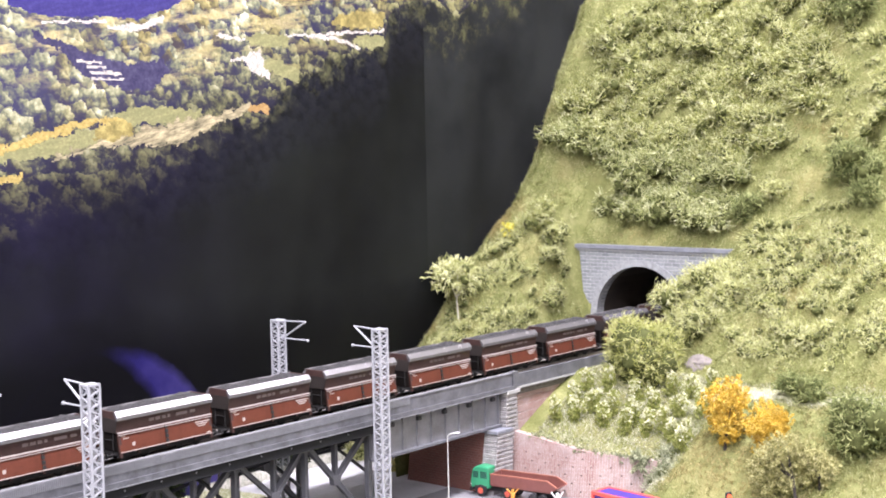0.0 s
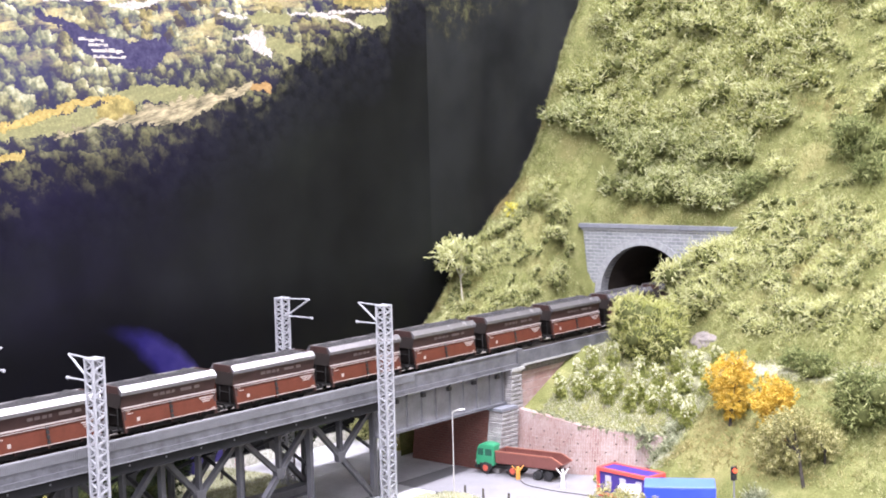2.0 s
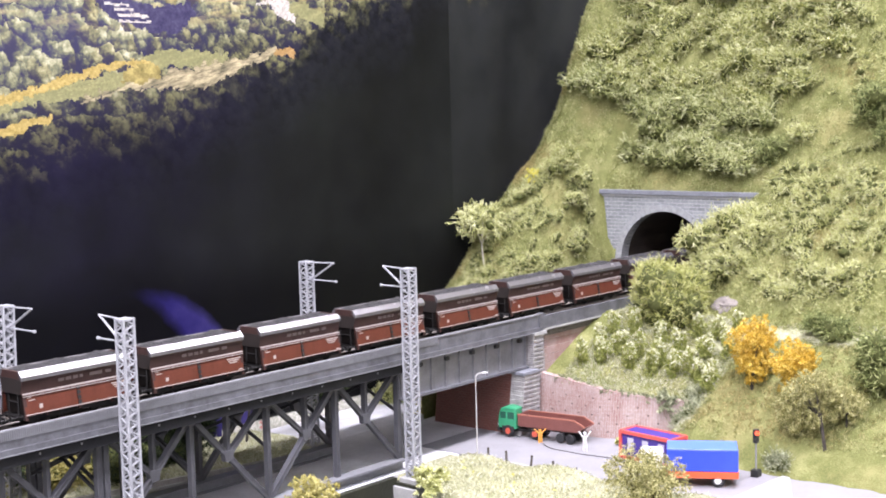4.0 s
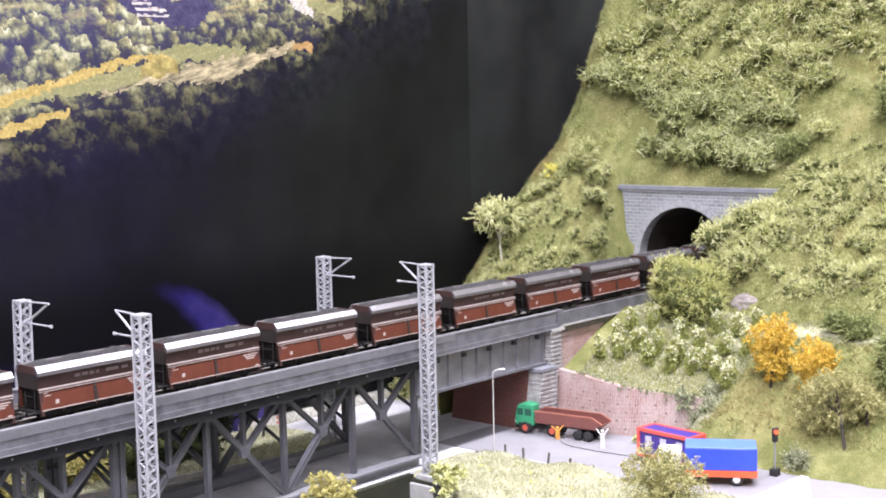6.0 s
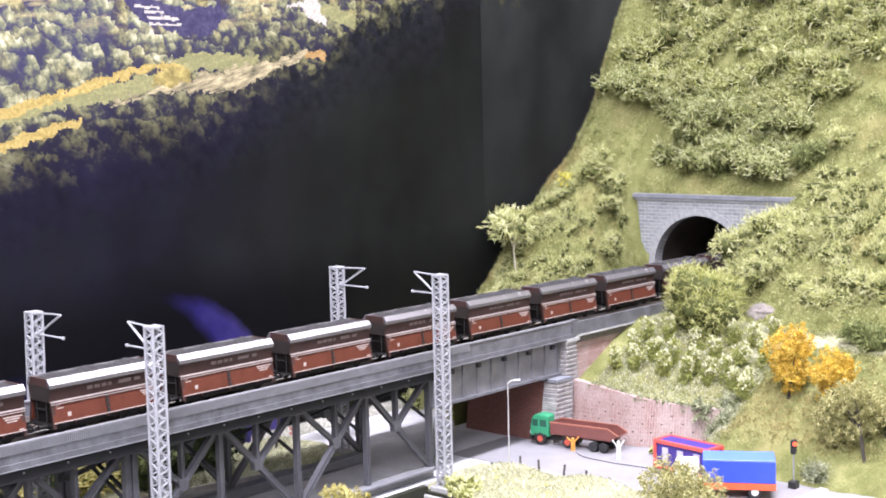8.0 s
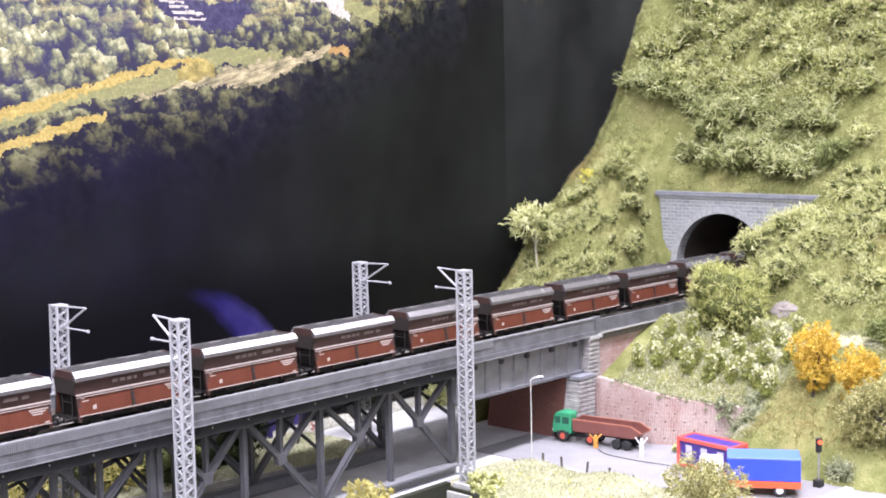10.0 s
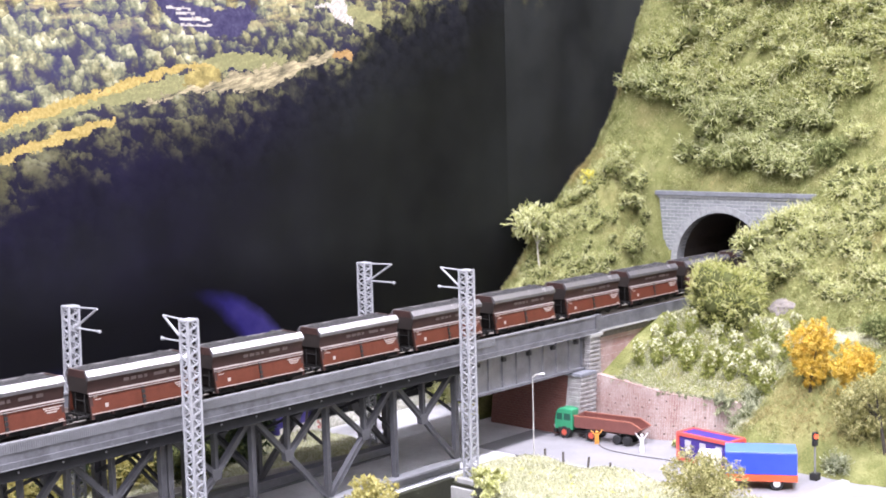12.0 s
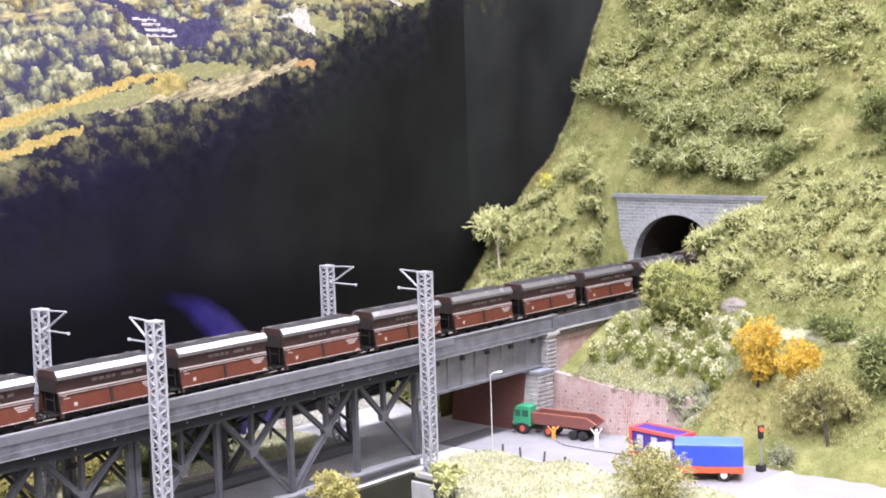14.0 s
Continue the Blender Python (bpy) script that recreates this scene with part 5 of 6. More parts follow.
KNOLL = scrub_meshes(5, 0.0140, 0.70, 700, 0.0050, 0.00024, BUSH_PALE)
plant([(0.165, -0.056), (0.178, -0.064), (0.160, -0.068), (0.150, -0.057), (0.168, -0.080), (0.152, -0.077), (0.172, -0.050)],
      KNOLL, "pale bushy scrub beside the tunnel portal", -0.001, lean=-0.2)
plant([(0.194, 0.093), (0.187, 0.103), (0.181, 0.091), (0.190, 0.098)], KNOLL, "leafy bush by the tunnel portal", 0.003, size=(0.6, 0.8), lean=-0.3)

for x, y, r, material, label in (
    (0.2215, -0.0665, 0.0150, BUSH_DARK, "rounded dark green bush beside the portal"),
    (0.2290, -0.1500, 0.0225, BUSH_DARK, "large dark green bush on the slope"),
    (0.2270, -0.0870, 0.0085, BUSH_PALE, "small pale bush on the slope"),
    (0.3100, -0.1130, 0.0210, BUSH_DARK, "dark green bush high on the slope"),
    (0.2200, -0.1620, 0.0130, BUSH_DARK, "dark green bush on the slope"),
    (0.0450, -0.2310, 0.0240, BUSH_DARK, "round dark green bush on the lower bank"),
    (0.0860, -0.1800, 0.0110, BUSH_DARK, "flat dark green bush on the path"),
    (0.0870, -0.1660, 0.0095, BUSH_DARK, "flat dark green bush on the path"),
    (0.1880, 0.1020, 0.0130, BUSH, "leafy bush by the tunnel portal"),
    (0.1780, 0.1010, 0.0100, BUSH, "leafy bush by the tunnel portal"),
):
    bush("bush", on_hill(x, y, -r * 0.30), r, material, label, "", 16, int(6500 * (r / 0.012) ** 1.4), 0.0013, 0.00040, 0.75, 0.0024)
bush("flowering_bush", on_hill(0.1600, 0.1130, -0.0085), 0.0066, BLOSSOM, "small bright yellow flowering bush", "", 8, 1100, 0.0010, 0.0004, 0.7, 0.0012)

blobs = lumps((0, 0, 0.018), 0.0270, 36, 0.88, 0.8)
big_bush = hang("bush", sprig_mesh(blobs, 5600, 0.0062, 0.00020, BUSH_BIG, 0.8, (0, 0, 0.3), 5, 0.5), None)
big_bush.location = (0.0910, -0.0535, 0.0575)
tagged(big_bush, "big rounded pale green bush beside the track", "bush")
birch = tree(on_hill(0.0980, 0.1150), 0.046, 0.0215, BUSH_PALE, BIRCH, "windswept pale tree with white trunk", "", 0.80, 1500, 12, 0.0024, 0.00032, 0.0060, (-0.002, 0.003), 0.0007, 0.55)
hang("foliage", sprig_mesh(lumps((-0.002, 0.003, 0.038), 0.019, 14, 0.55, 0.85), 620, 0.0060, 0.00036, BUSH_PALE, 0.5), None, birch)
tree(on_hill(0.0370, -0.1465), 0.062, 0.0152, AUTUMN, BARK, "autumn-yellow tree on the bank", "autumn trees", 0.38, 24000, 30, 0.0010, 0.00033, 0.0020, (0.004, 0.001), 0.0012, 1.85)
tree(on_hill(0.0295, -0.1740), 0.054, 0.0150, AUTUMN, BARK, "autumn-yellow tree on the bank", "autumn trees", 0.38, 24000, 30, 0.0010, 0.00033, 0.0020, (0.004, -0.004), 0.0012, 1.45)
tree(on_hill(0.0010, -0.2125), 0.048, 0.0165, OLIVE, BARK, "olive-leaved tree with dark bare trunk", "", 0.70, 9000, 13, 0.0011, 0.00032, 0.0026, (0.005, 0.009), 0.0012, 0.9)
tree(on_hill(0.0090, -0.1940), 0.028, 0.0175, OLIVE, BARK, "low olive-leaved shrub beside a tree", "", 0.50, 12000, 14, 0.0011, 0.00032, 0.0026, (0, 0), 0.0008)
tree(on_hill(0.0165, -0.2180), 0.026, 0.0125, OLIVE, BARK, "low olive-leaved shrub behind a tree", "", 0.50, 7000, 12, 0.0011, 0.00032, 0.0026, (0, 0), 0.0008)
tree((-0.1310, -0.1790, 0.001), 0.034, 0.0240, OLIVE, BARK, "olive-leaved tree on the verge", "", 0.50, 18000, 18, 0.0011, 0.00032, 0.0026, (0, 0), 0.0011, 0.62)
tree((-0.2440, -0.0500, -0.040), 0.069, 0.0160, LEMON, BARK, "yellow-green tree by the stream", "", 0.80, 11000, 16, 0.0010, 0.00042, 0.0018)

# foliage behind the bridge has the deck's shadow in its leaf colour
tree((-0.0900, 0.1020, 0.0), 0.052, 0.0170, CONIFER_SHADED, BARK, "dark dense tree behind the bridge", "dark trees", 0.64, 9000, 16, 0.0022, 0.00045, 0.0040, (0, 0), 0.0012, 0.7)
tree((-0.2120, 0.1000, 0.0035), 0.062, 0.0250, CONIFER_SHADED, BARK, "dark dense tree behind the bridge", "dark trees", 0.56, 14000, 20, 0.0022, 0.00045, 0.0045, (0, 0), 0.0014, 0.95)
tree((-0.1560, 0.1080, 0.0035), 0.062, 0.0170, CONIFER_SHADED, BARK, "dark dense tree behind the bridge", "dark trees", 0.80, 8000, 14, 0.0022, 0.00045, 0.0040, (0.01, 0), 0.0010, 0.6)
bush("flowering_bush", (-0.1250, 0.1270, 0.004), 0.0046, PINK, "tiny pink flowering bush at the foot of the backdrop", "", 6, 700, 0.0008, 0.0003, 0.7, 0.0010)

VINES = [(0.0568, -0.0306), (0.0636, -0.044), (0.0675, -0.0633), (0.0845, -0.0812), (0.0891, -0.0952), (0.1003, -0.1023), (0.0435, -0.029), (0.046, -0.0439), (0.0642, -0.0784), (0.0711, -0.095),
         (0.0248, -0.028), (0.0315, -0.0381), (0.0373, -0.0564), (0.0491, -0.0565), (0.04, -0.0717), (0.0503, -0.0732), (0.0452, -0.0863), (0.0522, -0.0936), (0.0476, -0.1125), (0.0466, -0.1032),
         (0.0364, -0.1168), (0.0837, -0.0617), (0.0751, -0.1105)]
for x, y in VINES:
    tall, wide = RNG.uniform(0.0125, 0.0155), RNG.uniform(0.0034, 0.0042)
    blobs = [(RNG.normal() * 0.0011, RNG.normal() * 0.0011, tall * (0.1 + 0.9 * k / 6), wide * (1.0 - 0.5 * abs(k / 6 - 0.55))) for k in range(7)]
    v = thing("vine", "", "", "", "", on_hill(x, y, 0.0005))
    hang("foliage", foliage("foliage", blobs, 4200, 0.0009, 0.00027, 0.0011, 20, 0.3, 0.2), VINE, v)
    # second, paler foliage on the upper part paints the light from above
    top = [(b[0], b[1], b[2] + 0.0014, b[3] * 1.0) for b in blobs[4:]]
    hang("young_growth", foliage("young_growth", top, 1000, 0.0009, 0.00027, 0.0011, 20, 0.3, 0.2), VINE_LIT, v, "upper leaves coloured pale as lit from above")
    tagged(v, "small upright bushy vine with its top coloured as lit", "vine", "vineyard")

for x, y, z, r, material, label in (
    (0.0240, -0.1150, 0.007, 0.0140, IVY, "ivy over the end of the brick wall"),
    (0.0370, -0.1080, 0.017, 0.0110, IVY, "ivy over the end of the brick wall"),
    (0.0190, -0.0960, 0.021, 0.0065, IVY, "ivy over the end of the brick wall"),
    (0.0310, -0.1165, 0.005, 0.0105, IVY, "ivy over the end of the brick wall"),
    (0.0210, -0.1190, 0.001, 0.0090, IVY, "ivy at the foot of the brick wall"),
    (-0.0080, -0.0830, 0.000, 0.0058, BUSH, "small bush at the foot of the brick wall"),
    (-0.2950, 0.1120, 0.004, 0.0170, LEMON, "yellow-green bush behind the bridge"),
    (-0.2680, 0.1150, 0.004, 0.0150, LEMON, "yellow-green bush behind the bridge"),
    (-0.3420, 0.1060, 0.004, 0.0160, LEMON, "yellow-green bush behind the bridge"),
    (-0.3700, 0.1080, 0.004, 0.0170, LEMON, "yellow-green bush behind the bridge"),
    (-0.2300, 0.1100, 0.004, 0.0200, CONIFER_SHADED, "dark conifer-like bush behind the bridge"),
    (-0.3180, 0.1180, 0.010, 0.0200, CONIFER_SHADED, "dark bush behind the bridge"),
    (-0.2150, 0.1000, 0.004, 0.0130, CONIFER_SHADED, "dark bush behind the bridge"),
    (-0.2550, 0.1000, 0.004, 0.0190, CONIFER_SHADED, "dark bush behind the bridge"),
    (-0.3550, 0.1250, 0.010, 0.0220, CONIFER_SHADED, "dark bush behind the bridge"),
    (-0.2850, 0.1270, 0.015, 0.0220, CONIFER_SHADED, "dark bush behind the bridge"),
    (-0.4000, 0.1250, 0.010, 0.0220, CONIFER_SHADED, "dark bush behind the bridge"),
    (-0.0050, 0.1260, 0.000, 0.0110, BUSH_PALE, "pale bush against the backdrop"),
    (0.0080, 0.1180, 0.000, 0.0090, BUSH_PALE, "pale bush against the backdrop"),
    (-0.1551, -0.0427, 0.002, 0.0062, BUSH_PALE, "low pale bush beside the mast footing"),
    (-0.1545, -0.0538, 0.002, 0.0065, BUSH_PALE, "low pale bush beside the mast footing"),
    (-0.1728, -0.0636, 0.002, 0.0066, BUSH_PALE, "low pale bush beside the mast footing"),
    (-0.0131, -0.1910, 0.001, 0.0085, IVY, "grey-green bush beside the traffic signal"),
    (-0.0180, 0.0780, 0.000, 0.0060, LEMON, "small bush at the foot of the wing wall"),
):
    bush("bush", (x, y, z), r, material, label, "", 9, int(3200 * (r / 0.012) ** 1.3), 0.0017, 0.0005, 0.8, 0.0028)
for i in range(30):
    y = -0.022 - 0.0029 * i
    bush("bush", (wall_line(y) + 0.003, y, wall_top(y) - 0.0022), 0.0040, IVY, "low grey-green growth along the wall coping", "wall growth", 4, 700, 0.0009, 0.00026, 0.6, 0.0011)

# static grass
def grass(name, spots, material, length, width, label):
    p = np.array(spots)
    up = np.tile((-0.25, -0.15, 1.0), (len(p), 1)) + np.repeat(RNG.normal(size=(len(p) // 12 + 1, 3)) * 0.45, 12, 0)[:len(p)]
    ob = hang(name, fibre_mesh(name, p, up, length, width, 1.0, 0.25, None, True), material)
    return tagged(ob, label, "grass", "", "stuff")


spots = []
while len(spots) < 225000:
    x, y = RNG.uniform(0.0, 0.36), RNG.uniform(-0.30, 0.134)
    if (-0.022 < y < 0.068 and x < PORTAL_X + 0.003) or turf(x, y) < 0.001 or (x < 0.112 and -0.118 < y < -0.02) or (0.078 < x < 0.106 and y < -0.09):
        continue
    for dx, dy in RNG.normal(size=(12, 2)) * 0.0011:
        spots.append(on_hill(x + dx, min(y + dy, 0.134), 0.0003))
for _ in range(16000):
    x = RNG.uniform(0.06, 0.30)
    spots.append(on_hill(x, 0.1335 - abs(RNG.normal()) * 0.003, 0.0005))
grass("hill_grass", spots, TURF_FIBRE, 0.0028, 0.00026, "short pale static grass on the hillside")
spots = []
for _ in range(2600):
    spots.append(on_hill(RNG.uniform(0.06, 0.30), 0.1335 - abs(RNG.normal()) * 0.002, 0.0005))
grass("tall_grass", spots, TURF_FIBRE, 0.0042, 0.00022, "long loose grass along the edge of the hill")
spots = []
while len(spots) < 42000:
    x, y = RNG.uniform(-0.19, -0.093), RNG.uniform(-0.26, -0.026)
    spots.append((x, y, plain_ground(x, y) - 0.0002))
for _ in range(30000):
    x = RNG.uniform(-0.42, -0.13)
    y = RNG.uniform(max(0.062, 0.0605 - (x + 0.16) * 0.226), 0.133)
    spots.append((x, y, 0.0033))
for _ in range(46000):
    x, y = (RNG.uniform(0.0, 0.112), RNG.uniform(-0.120, -0.020)) if RNG.random() < 0.7 else (RNG.uniform(0.076, 0.110), RNG.uniform(-0.26, -0.09))
    if turf(x, y) > 0.01:
        spots.append(on_hill(x, y, 0.0002))
grass("verge_grass", spots, VERGE_FIBRE, 0.0022, 0.00024, "short pale static grass on verge and vineyard")
spots = []
for _ in range(14):
    x, y = RNG.uniform(-0.15, -0.095), RNG.uniform(-0.16, -0.035)
    z = plain_ground(x, y)
    spots += [(x + RNG.normal() * 0.0008, y + RNG.normal() * 0.0008, z + 0.001 + RNG.random() * 0.0015) for _ in range(7)]
grass("wild_flowers", spots, BLOSSOM, 0.0008, 0.0005, "tiny yellow flowers in the verge")

bm = bmesh.new()
bmesh.ops.create_icosphere(bm, subdivisions=3, radius=1.0)
for v in bm.verts:
    v.co = Vector((v.co.x * 0.0075, v.co.y * 0.0105, v.co.z * 0.0026)) * (1 + 0.4 * noise.noise(v.co * 1.9) + 0.2 * noise.noise(v.co * 7))
rock = part("rock", bm, plain("pale_rock", (0.215, 0.19, 0.175), 0.9, 0.25, 200, 0.0, 0.0006))
rock.location = on_hill(0.1235, -0.0810, 0.0012)
rock.rotation_euler = (0, radians(-42), 0)
tagged(rock, "pale grey rock outcrop on the slope", "rock")

# ---- road vehicles and street furniture ----
GREEN = plain("cab_green", (0.035, 0.27, 0.13), 0.4, 0.15, 150)
GREEN_GLASS = plain("cab_window", (0.03, 0.10, 0.07), 0.15, 0.1, 150)
MAROON = plain("tipper_maroon", (0.17, 0.062, 0.052), 0.5, 0.18, 150)
MAROON_EDGE = plain("tipper_edge", (0.34, 0.13, 0.09), 0.5, 0.15, 150)
TYRE = plain("tyre_black", (0.02, 0.02, 0.022), 0.7, 0.2, 300)
HUB_RED = plain("hub_red", (0.55, 0.10, 0.06), 0.5, 0.15, 300)
HUB_WHITE = plain("hub_white", (0.75, 0.75, 0.75), 0.5, 0.1, 300)
BLUE = plain("box_blue", (0.035, 0.075, 0.62), 0.4, 0.1, 120)
ROOF_BLUE = plain("roof_blue", (0.105, 0.20, 0.66), 0.35, 0.1, 120)
ORANGE_RED = plain("orange_red", (0.75, 0.11, 0.04), 0.45, 0.1, 120)
STALL_RED = plain("stall_red", (0.68, 0.10, 0.085), 0.45, 0.1, 120)
VIOLET = plain("panel_violet", (0.06, 0.036, 0.25), 0.45, 0.12, 120)
PANE_GREY = plain("window_grey", (0.50, 0.48, 0.55), 0.2, 0.1, 120)
WHITE = plain("cab_white", (0.80, 0.80, 0.82), 0.35, 0.05, 150)
POLE = plain("pole_pale", (0.50, 0.49, 0.47), 0.5, 0.12, 300)
BLACK = plain("signal_black", (0.02, 0.02, 0.02), 0.5, 0.2, 300)
SKIN_WHITE = plain("figure_white", (0.72, 0.70, 0.70), 0.5, 0.1, 900)
n = Nodes("signal_red_lit")
n.bsdf.inputs["Emission Color"].default_value = (1.0, 0.13, 0.04, 1)
n.bsdf.inputs["Emission Strength"].default_value = 1.6
SIGNAL_RED = n.done((0.7, 0.06, 0.03), 0.4)


def wheel(parent, x, y, r, w, hub):
    """A wheel whose axle runs along x."""
    bm = bmesh.new()
    rod(bm, (x - w / 2, y, r), (x + w / 2, y, r), r, n=20)
    rounded(bm, r * 0.12, 1)
    t = part("wheel", bm, TYRE, parent)
    bm = bmesh.new()
    rod(bm, (x - w * 0.56, y, r), (x + w * 0.56, y, r), r * 0.52, n=16)
    rod(bm, (x - w * 0.66, y, r), (x + w * 0.66, y, r), r * 0.22, n=10)
    part("hub", bm, hub, t)


def tipper_truck():
    t = thing("tipper_truck", "green-cabbed articulated tipper with maroon trough", "truck")
    bm = bmesh.new()
    prism(bm, [(0.0164, 0.0056), (0.0308, 0.0056), (0.0312, 0.0108), (0.0298, 0.0180), (0.0280, 0.0200), (0.0240, 0.0208), (0.0166, 0.0202)], "x", -0.0072, 0.0072)
    cab = part("cab", rounded(bm, 0.0010, 3), GREEN, t, "bright green cab")
    part("wheel_arch", boxes((-0.0074, 0.0074, 0.0180, 0.0276, 0.0036, 0.0074)), UNDERFRAME, cab)
    for x in (-0.0075, 0.0072):
        for y0, y1 in ((0.0246, 0.0290), (0.0180, 0.0232)):
            part("side_window", boxes((x + 0.0002, x + 0.0003, y0, y1, 0.0126, 0.0172)), GREEN_GLASS, cab)
    bm = bmesh.new()
    beam(bm, (0, 0.0312, 0.0118), (0, 0.0301, 0.0172), 0.0120, 0.0004, (0, 1, 0))
    part("windscreen", bm, GREEN_GLASS, cab)
    for x in (-0.0055, 0.0055):
        bm = bmesh.new()
        rod(bm, (x, 0.0304, 0.0076), (x, 0.0316, 0.0076), 0.0010)
        part("headlight", bm, HUB_WHITE, cab)
    part("bumper", rounded(boxes((-0.0076, 0.0076, 0.0294, 0.0316, 0.0032, 0.0057)), 0.0003, 1), UNDERFRAME, t)
    part("chassis", boxes((-0.0028, 0.0028, -0.004, 0.030, 0.0036, 0.0056), (-0.0024, 0.0024, -0.034, 0.004, 0.0060, 0.0078), (-0.004, 0.004, -0.001, 0.006, 0.0056, 0.0078)), UNDERFRAME, t)
    for y in (0.0228, 0.0015):
        for x in (-0.0064, 0.0064):
            wheel(t, x, y, 0.0041, 0.0026, HUB_RED)
    for y in (-0.0178, -0.0254):
        for x in (-0.0058, 0.0058):
            wheel(t, x, y, 0.0033, 0.0034, TYRE)
    for x in (-0.0068, 0.0068):
        part("mudguard", boxes((x - 0.0014, x + 0.0014, -0.0030, 0.0060, 0.0068, 0.0073)), UNDERFRAME, t)
    bm = bmesh.new()
    zt, zb = 0.0163, 0.0086
    for s in (-1, 1):
        prism(bm, [(0.0150, zb), (0.0152, zt), (-0.0290, zt), (-0.0365, zt - 0.0040), (-0.0310, zb)], "x", s * 0.0068 - 0.0004, s * 0.0068 + 0.0004)
    box(bm, -0.0068, 0.0068, 0.0144, 0.0152, zb, zt)
    box(bm, -0.0068, 0.0068, -0.0310, 0.0150, zb - 0.0006, zb + 0.0004)
    beam(bm, (0, -0.0308, zb), (0, -0.0362, zt - 0.0042), 0.0136, 0.0007)
    trough = part("trough", bm, MAROON, t, "maroon open tipping trough")
    bm = bmesh.new()
    for s in (-1, 1):
        beam(bm, (s * 0.0069, 0.0154, zt), (s * 0.0069, -0.0290, zt), 0.0010, 0.0008)
        beam(bm, (s * 0.0069, -0.0290, zt), (s * 0.0069, -0.0368, zt - 0.0040), 0.0010, 0.0008)
    part("rim", bm, MAROON_EDGE, trough)
    return t


truck = tipper_truck()
truck.scale = (0.94, 0.93, 0.94)
truck.location = (-0.0275, -0.0318, 0.0002)
truck.rotation_euler = (0, 0, radians(7.5))


def box_truck():
    t = thing("box_truck", "lorry with white cab and blue and orange box body", "truck")
    part("body", rounded(boxes((-0.0100, 0.0100, -0.0195, 0.0195, 0.0088, 0.0212)), 0.0004, 1), BLUE, t, "bright blue box body")
    part("roof", rounded(boxes((-0.0099, 0.0099, -0.0193, 0.0193, 0.0211, 0.0216)), 0.0002, 1), ROOF_BLUE, t, "lighter blue tarpaulin roof")
    part("skirt", boxes((-0.0102, 0.0102, -0.0197, 0.0197, 0.0052, 0.0088)), ORANGE_RED, t, "orange-red lower band")
    part("chassis", boxes((-0.0035, 0.0035, -0.018, 0.032, 0.0034, 0.0052)), UNDERFRAME, t)
    bm = boxes((-0.0092, 0.0092, 0.0215, 0.0345, 0.0040, 0.0185))
    cab = part("cab", rounded(bm, 0.0022, 3), WHITE, t, "rounded white cab")
    part("windscreen", boxes((-0.0070, 0.0070, 0.0343, 0.0347, 0.0105, 0.0155)), GREEN_GLASS, cab)
    for x in (-0.0093, 0.0090):
        part("side_window", boxes((x, x + 0.0003, 0.0262, 0.0318, 0.0105, 0.0152)), GREEN_GLASS, cab)
    for y in (-0.0085, 0.0270):
        for x in (-0.0076, 0.0076):
            wheel(t, x, y, 0.0038, 0.0034, HUB_WHITE)
    return t


lorry = box_truck()
lorry.location = (-0.0587, -0.1667, 0.0002)
lorry.rotation_euler = (0, 0, radians(31))


def stall():
    t = thing("market_trailer", "red-framed violet sales trailer with windows", "trailer")
    w, l, h = 0.0070, 0.0188, 0.0186
    for x in (-w, w):
        for y in (-l, l):
            part("corner_post", boxes((x - 0.0009, x + 0.0009, y - 0.0009, y + 0.0009, 0.0022, h)), STALL_RED, t)
        part("top_rail", boxes((x - 0.0010, x + 0.0010, -l, l, h - 0.0016, h + 0.0003)), STALL_RED, t)
        part("bottom_rail", boxes((x - 0.0010, x + 0.0010, -l, l, 0.0020, 0.0040)), STALL_RED, t)
        side = part("side_panel", boxes((x * 0.93 - 0.0003, x * 0.93 + 0.0003, -l, l, 0.0038, h - 0.0014)), VIOLET, t)
        for y in (-0.0115, 0.0005, 0.0115):
            part("window", boxes((x * 0.93 - 0.0006, x * 0.93 + 0.0006, y - 0.0022, y + 0.0022, 0.0068, 0.0148)), PANE_GREY, side)
    for y in (-l, l):
        part("end_panel", boxes((-w, w, y * 0.98 - 0.0003, y * 0.98 + 0.0003, 0.0035, h - 0.0014)), VIOLET, t)
        part("end_rail", boxes((-w, w, y - 0.0010, y + 0.0010, h - 0.0016, h + 0.0003)), STALL_RED, t)
        part("end_rail", boxes((-w, w, y - 0.0010, y + 0.0010, 0.0020, 0.0040)), STALL_RED, t)
    part("roof", boxes((-w + 0.0008, w - 0.0008, -l + 0.0008, l - 0.0008, h - 0.0012, h - 0.0002)), VIOLET, t)
    part("floor", boxes((-w, w, -l, l, 0.0016, 0.0030)), UNDERFRAME, t)
    for y in (-0.010, 0.010):
        for x in (-0.0056, 0.0056):
            wheel(t, x, y, 0.0024, 0.002, TYRE)
    return t


trailer = stall()
trailer.location = (-0.0400, -0.1230, 0.0002)
trailer.rotation_euler = (0, 0, radians(-7))


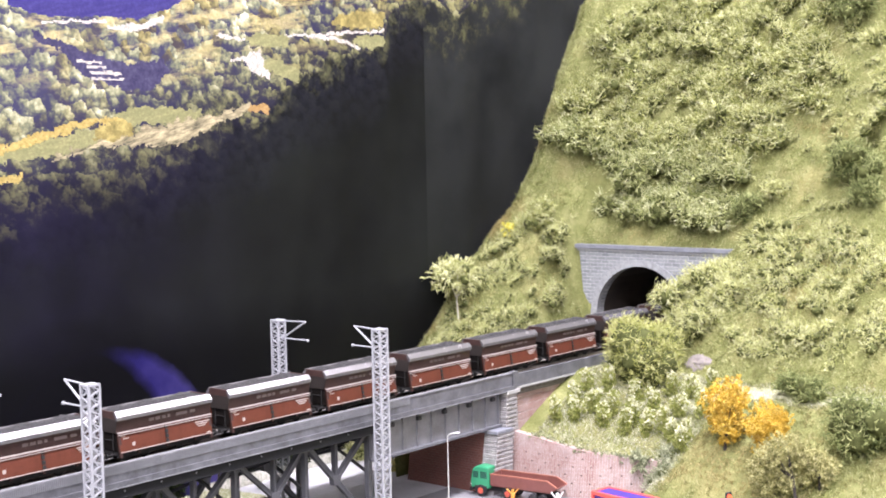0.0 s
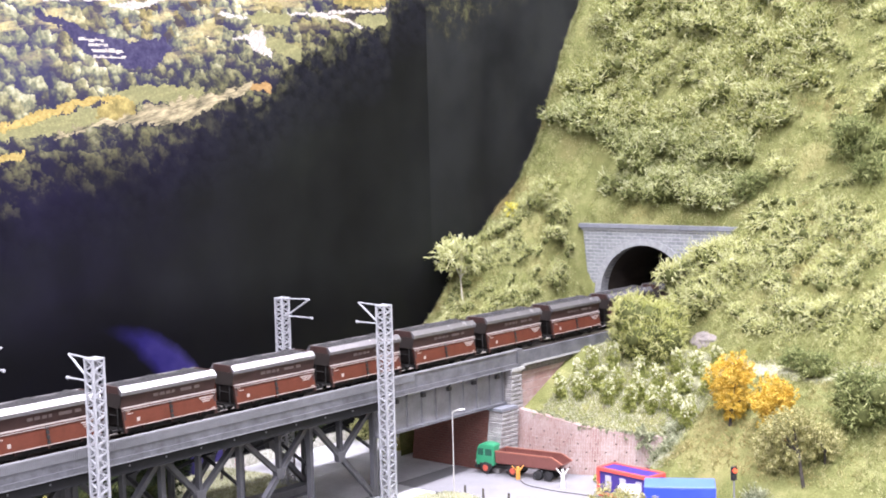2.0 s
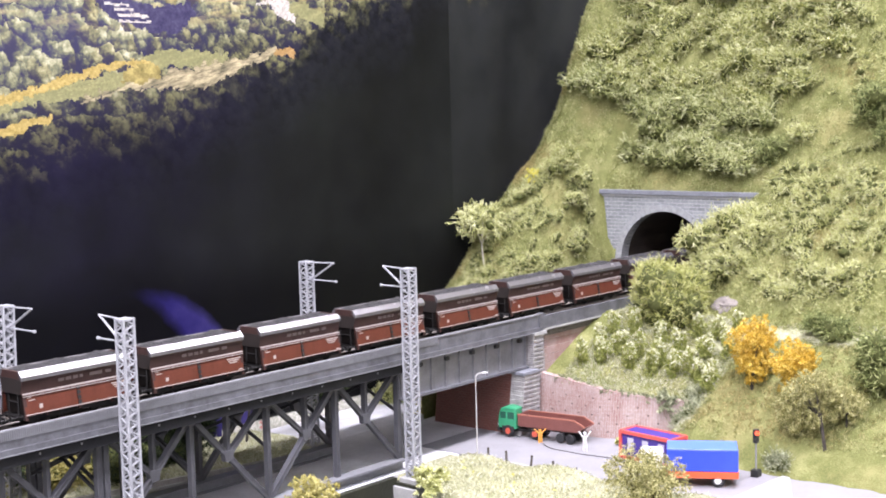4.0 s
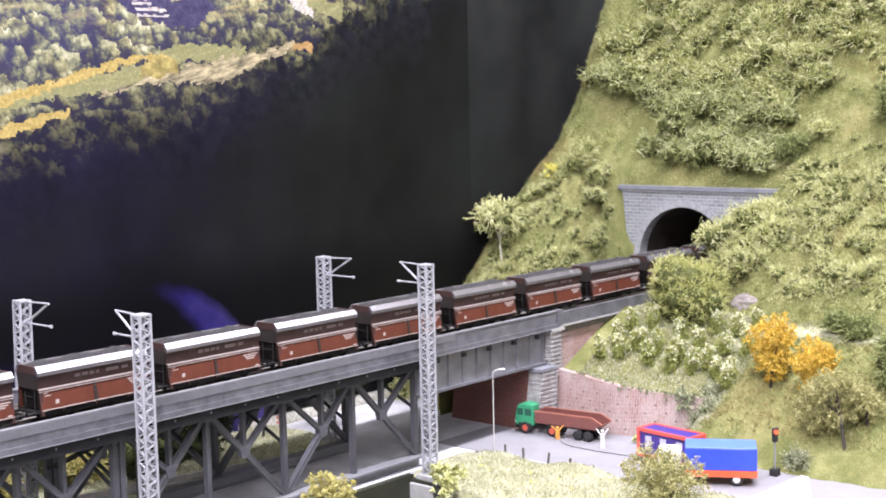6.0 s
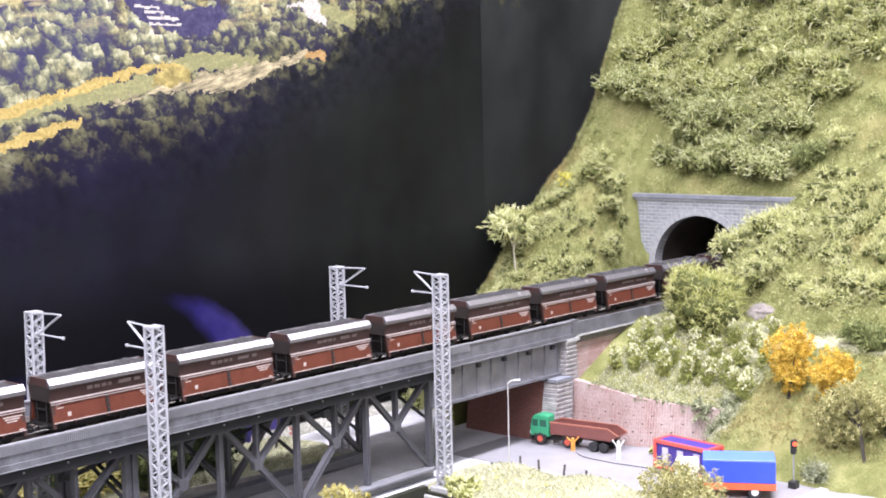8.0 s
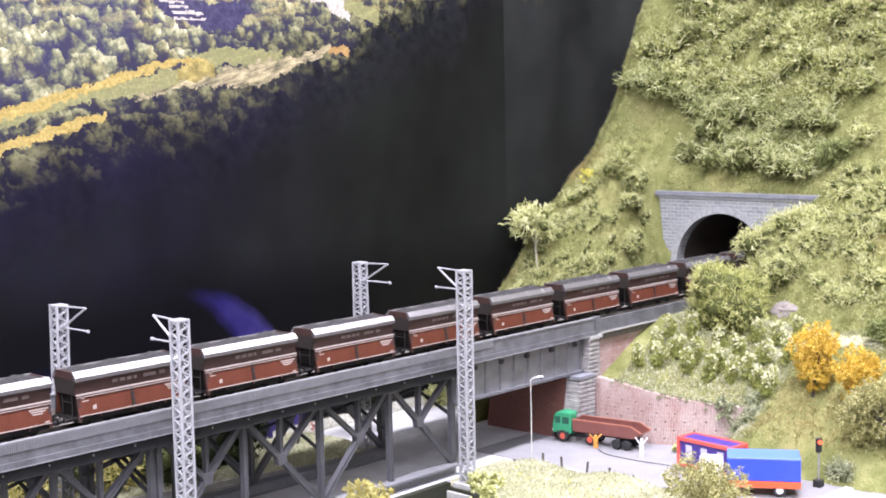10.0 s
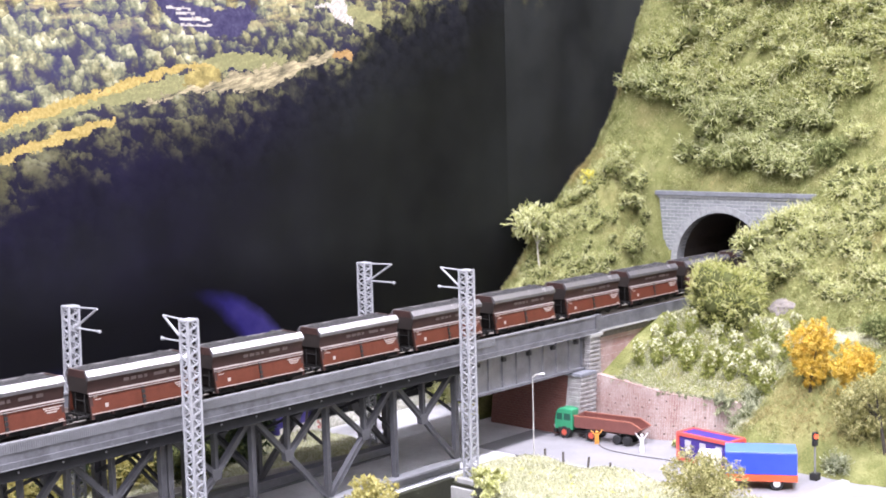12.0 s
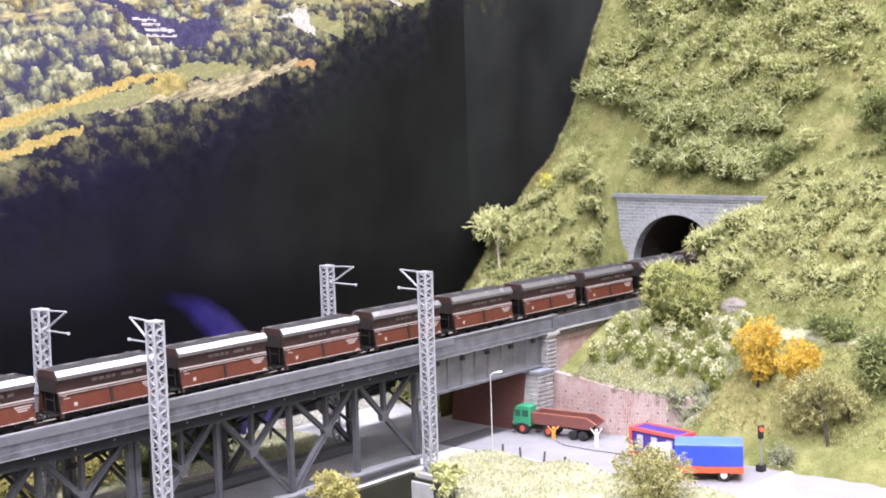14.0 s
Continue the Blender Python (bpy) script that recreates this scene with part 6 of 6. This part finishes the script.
def figurine(at, turn, raised, material, label):
    bm = bmesh.new()
    for s in (-1, 1):
        rod(bm, (s * 0.0008, 0, 0), (s * 0.0006, 0, 0.0052), 0.0006, 0.0008, 7)
        hand = (s * 0.0038, 0.0004, 0.0124) if raised else (s * 0.0016, 0.0012, 0.0050)
        rod(bm, (s * 0.0013, 0, 0.0088), hand, 0.0005, 0.0004, 6)
    rod(bm, (0, 0, 0.0050), (0, 0, 0.0092), 0.0013, 0.0015, 9)
    bmesh.ops.create_icosphere(bm, subdivisions=2, radius=0.0011, matrix=Matrix.Translation((0, 0, 0.0108)))
    ob = part("figurine", bm, material)
    ob.location, ob.rotation_euler = at, (0, 0, radians(turn))
    return tagged(ob, label, "figurine")


figurine((-0.0378, -0.0725, 0.0), -48, True, SKIN_WHITE, "tiny white toy figure with raised arms on the road")
orange = figurine((-0.0370, -0.0375, 0.0), -48, True, plain("figure_orange", (0.80, 0.36, 0.07), 0.5, 0.15, 900), "tiny orange-clad toy figure beside the tipper truck")
orange.scale = (1.0, 1.0, 0.72)

hose = bpy.data.curves.new("hose", "CURVE")
hose.dimensions, hose.bevel_depth = "3D", 0.00022
sp = hose.splines.new("NURBS")
route = [(-0.0385, -0.0405), (-0.047, -0.050), (-0.046, -0.062), (-0.0475, -0.075), (-0.045, -0.086), (-0.044, -0.1005)]
sp.points.add(len(route) - 1)
for p, (x, y) in zip(sp.points, route):
    p.co = (x, y, 0.0003, 1)
sp.use_endpoint_u = True
hose.materials.append(BLACK)
tagged(new("hose", hose), "thin black hose lying on the road", "hose")


def guard_post(at, lean):
    ob = part("guard_post", rounded(boxes((-0.00055, 0.00055, -0.00055, 0.00055, -0.001, 0.0076)), 0.00012, 1), WOOD)
    ob.location, ob.rotation_euler = at, (radians(lean), radians(lean * 0.4), 0)
    return tagged(ob, "short dark guard post at the kerb", "post", "guard posts")


for x, y, lean in ((-0.0890, -0.0369, 0), (-0.0888, -0.0509, -2), (-0.0888, -0.0690, 6), (-0.0915, -0.0869, 3), (-0.0950, -0.1057, 1)):
    guard_post((x, y, 0.0), lean)

lamp = thing("street_lamp", "slender pale street lamp with curved arm", "street lamp", "", "", (-0.0862, -0.0260, 0.0))
bm = bmesh.new()
rod(bm, (0, 0, 0), (0, 0, 0.0500), 0.00042, 0.00032, 8)
part("pole", bm, POLE, lamp)
bm = bmesh.new()
rod(bm, (0, 0, 0.0498), (0.0012, -0.0014, 0.0514), 0.0004, n=6)
rod(bm, (0.0012, -0.0014, 0.0514), (0.0030, -0.0034, 0.0518), 0.0004, n=6)
part("arm", bm, POLE, lamp)
bm = bmesh.new()
beam(bm, (0.0026, -0.0030, 0.0518), (0.0050, -0.0057, 0.0520), 0.0016, 0.0009)
part("lantern", rounded(bm, 0.0002, 1), WHITE, lamp)
bm = bmesh.new()
rod(bm, (0, 0, 0), (0, 0, 0.0012), 0.0010, 0.0008, 10)
part("base", bm, POLE, lamp)

signal = thing("traffic_signal", "traffic signal showing red on a thin pole", "traffic signal", "", "", (-0.0297, -0.1847, 0.0))
part("base", rounded(boxes((-0.0024, 0.0024, -0.0024, 0.0024, 0.0, 0.0042)), 0.0004, 1), BLACK, signal)
bm = bmesh.new()
rod(bm, (0, 0, 0.004), (0, 0, 0.0225), 0.0005, n=8)
part("pole", bm, plain("signal_pole", (0.25, 0.25, 0.26), 0.5), signal)
head = part("head", rounded(boxes((-0.0016, 0.0016, -0.0013, 0.0013, 0.0195, 0.0275)), 0.0003, 1), BLACK, signal)
bm = bmesh.new()
rod(bm, (-0.0014, -0.0012, 0.0256), (-0.0021, -0.0020, 0.0256), 0.0012, n=14)
part("lens", bm, SIGNAL_RED, head, "lit red lens")
bm = bmesh.new()
rod(bm, (-0.0012, -0.0010, 0.0220), (-0.0018, -0.0016, 0.0220), 0.0011, n=14)
part("lens", bm, BLACK, head)

# ---- the exhibition room round the layout ----
ROOM = plain("room_paint", (0.48, 0.474, 0.468), 0.9, 0.04, 3, 0.0, 0.0)
FLOOR = plain("room_floor", (0.22, 0.20, 0.18), 0.6, 0.15, 4, 0.0, 0.0)
x0, x1, y0, y1, z0, z1 = -1.6, 1.3, -2.0, 0.6, -0.75, 1.5
for name, b, m in (("wall_north", (x0, x1, y1, y1 + 0.08, z0, z1), ROOM), ("wall_south", (x0, x1, y0 - 0.08, y0, z0, z1), ROOM), ("wall_west", (x0 - 0.08, x0, y0, y1, z0, z1), ROOM),
                   ("wall_east", (x1, x1 + 0.08, y0, y1, z0, z1), ROOM), ("ceiling", (x0, x1, y0, y1, z1, z1 + 0.08), ROOM), ("floor", (x0, x1, y0, y1, z0 - 0.08, z0), FLOOR)):
    tagged(part(name, boxes(b), m), "plain painted " + name.split("_")[0] + " of the exhibition room", name.split("_")[0], "", "structure")
table = part("layout_frame", boxes((-0.80, 0.50, -0.46, 0.145, -0.75, -0.055)), plain("frame_board", (0.12, 0.10, 0.08), 0.7, 0.2, 20))
tagged(table, "boarded frame that carries the layout", "table", "", "structure")
for x, y, z, turn in ((-0.15, -0.40, 1.20, 0), (-1.15, -0.75, 1.25, 90)):
    fixture = thing("ceiling_light", "white fluorescent strip light hung over the layout", "ceiling light", "strip lights", "", (x, y, z))
    fixture.rotation_euler = (0, 0, radians(turn))
    part("housing", rounded(boxes((-1.07, 1.07, -0.09, 0.09, 0.012, 0.06)), 0.004, 1), WHITE, fixture)
    for s in (-0.9, 0.9):
        bm = bmesh.new()
        rod(bm, (s, 0, 0.06), (s, 0, 1.5 - z), 0.004)
        part("hanger", bm, POLE, fixture)
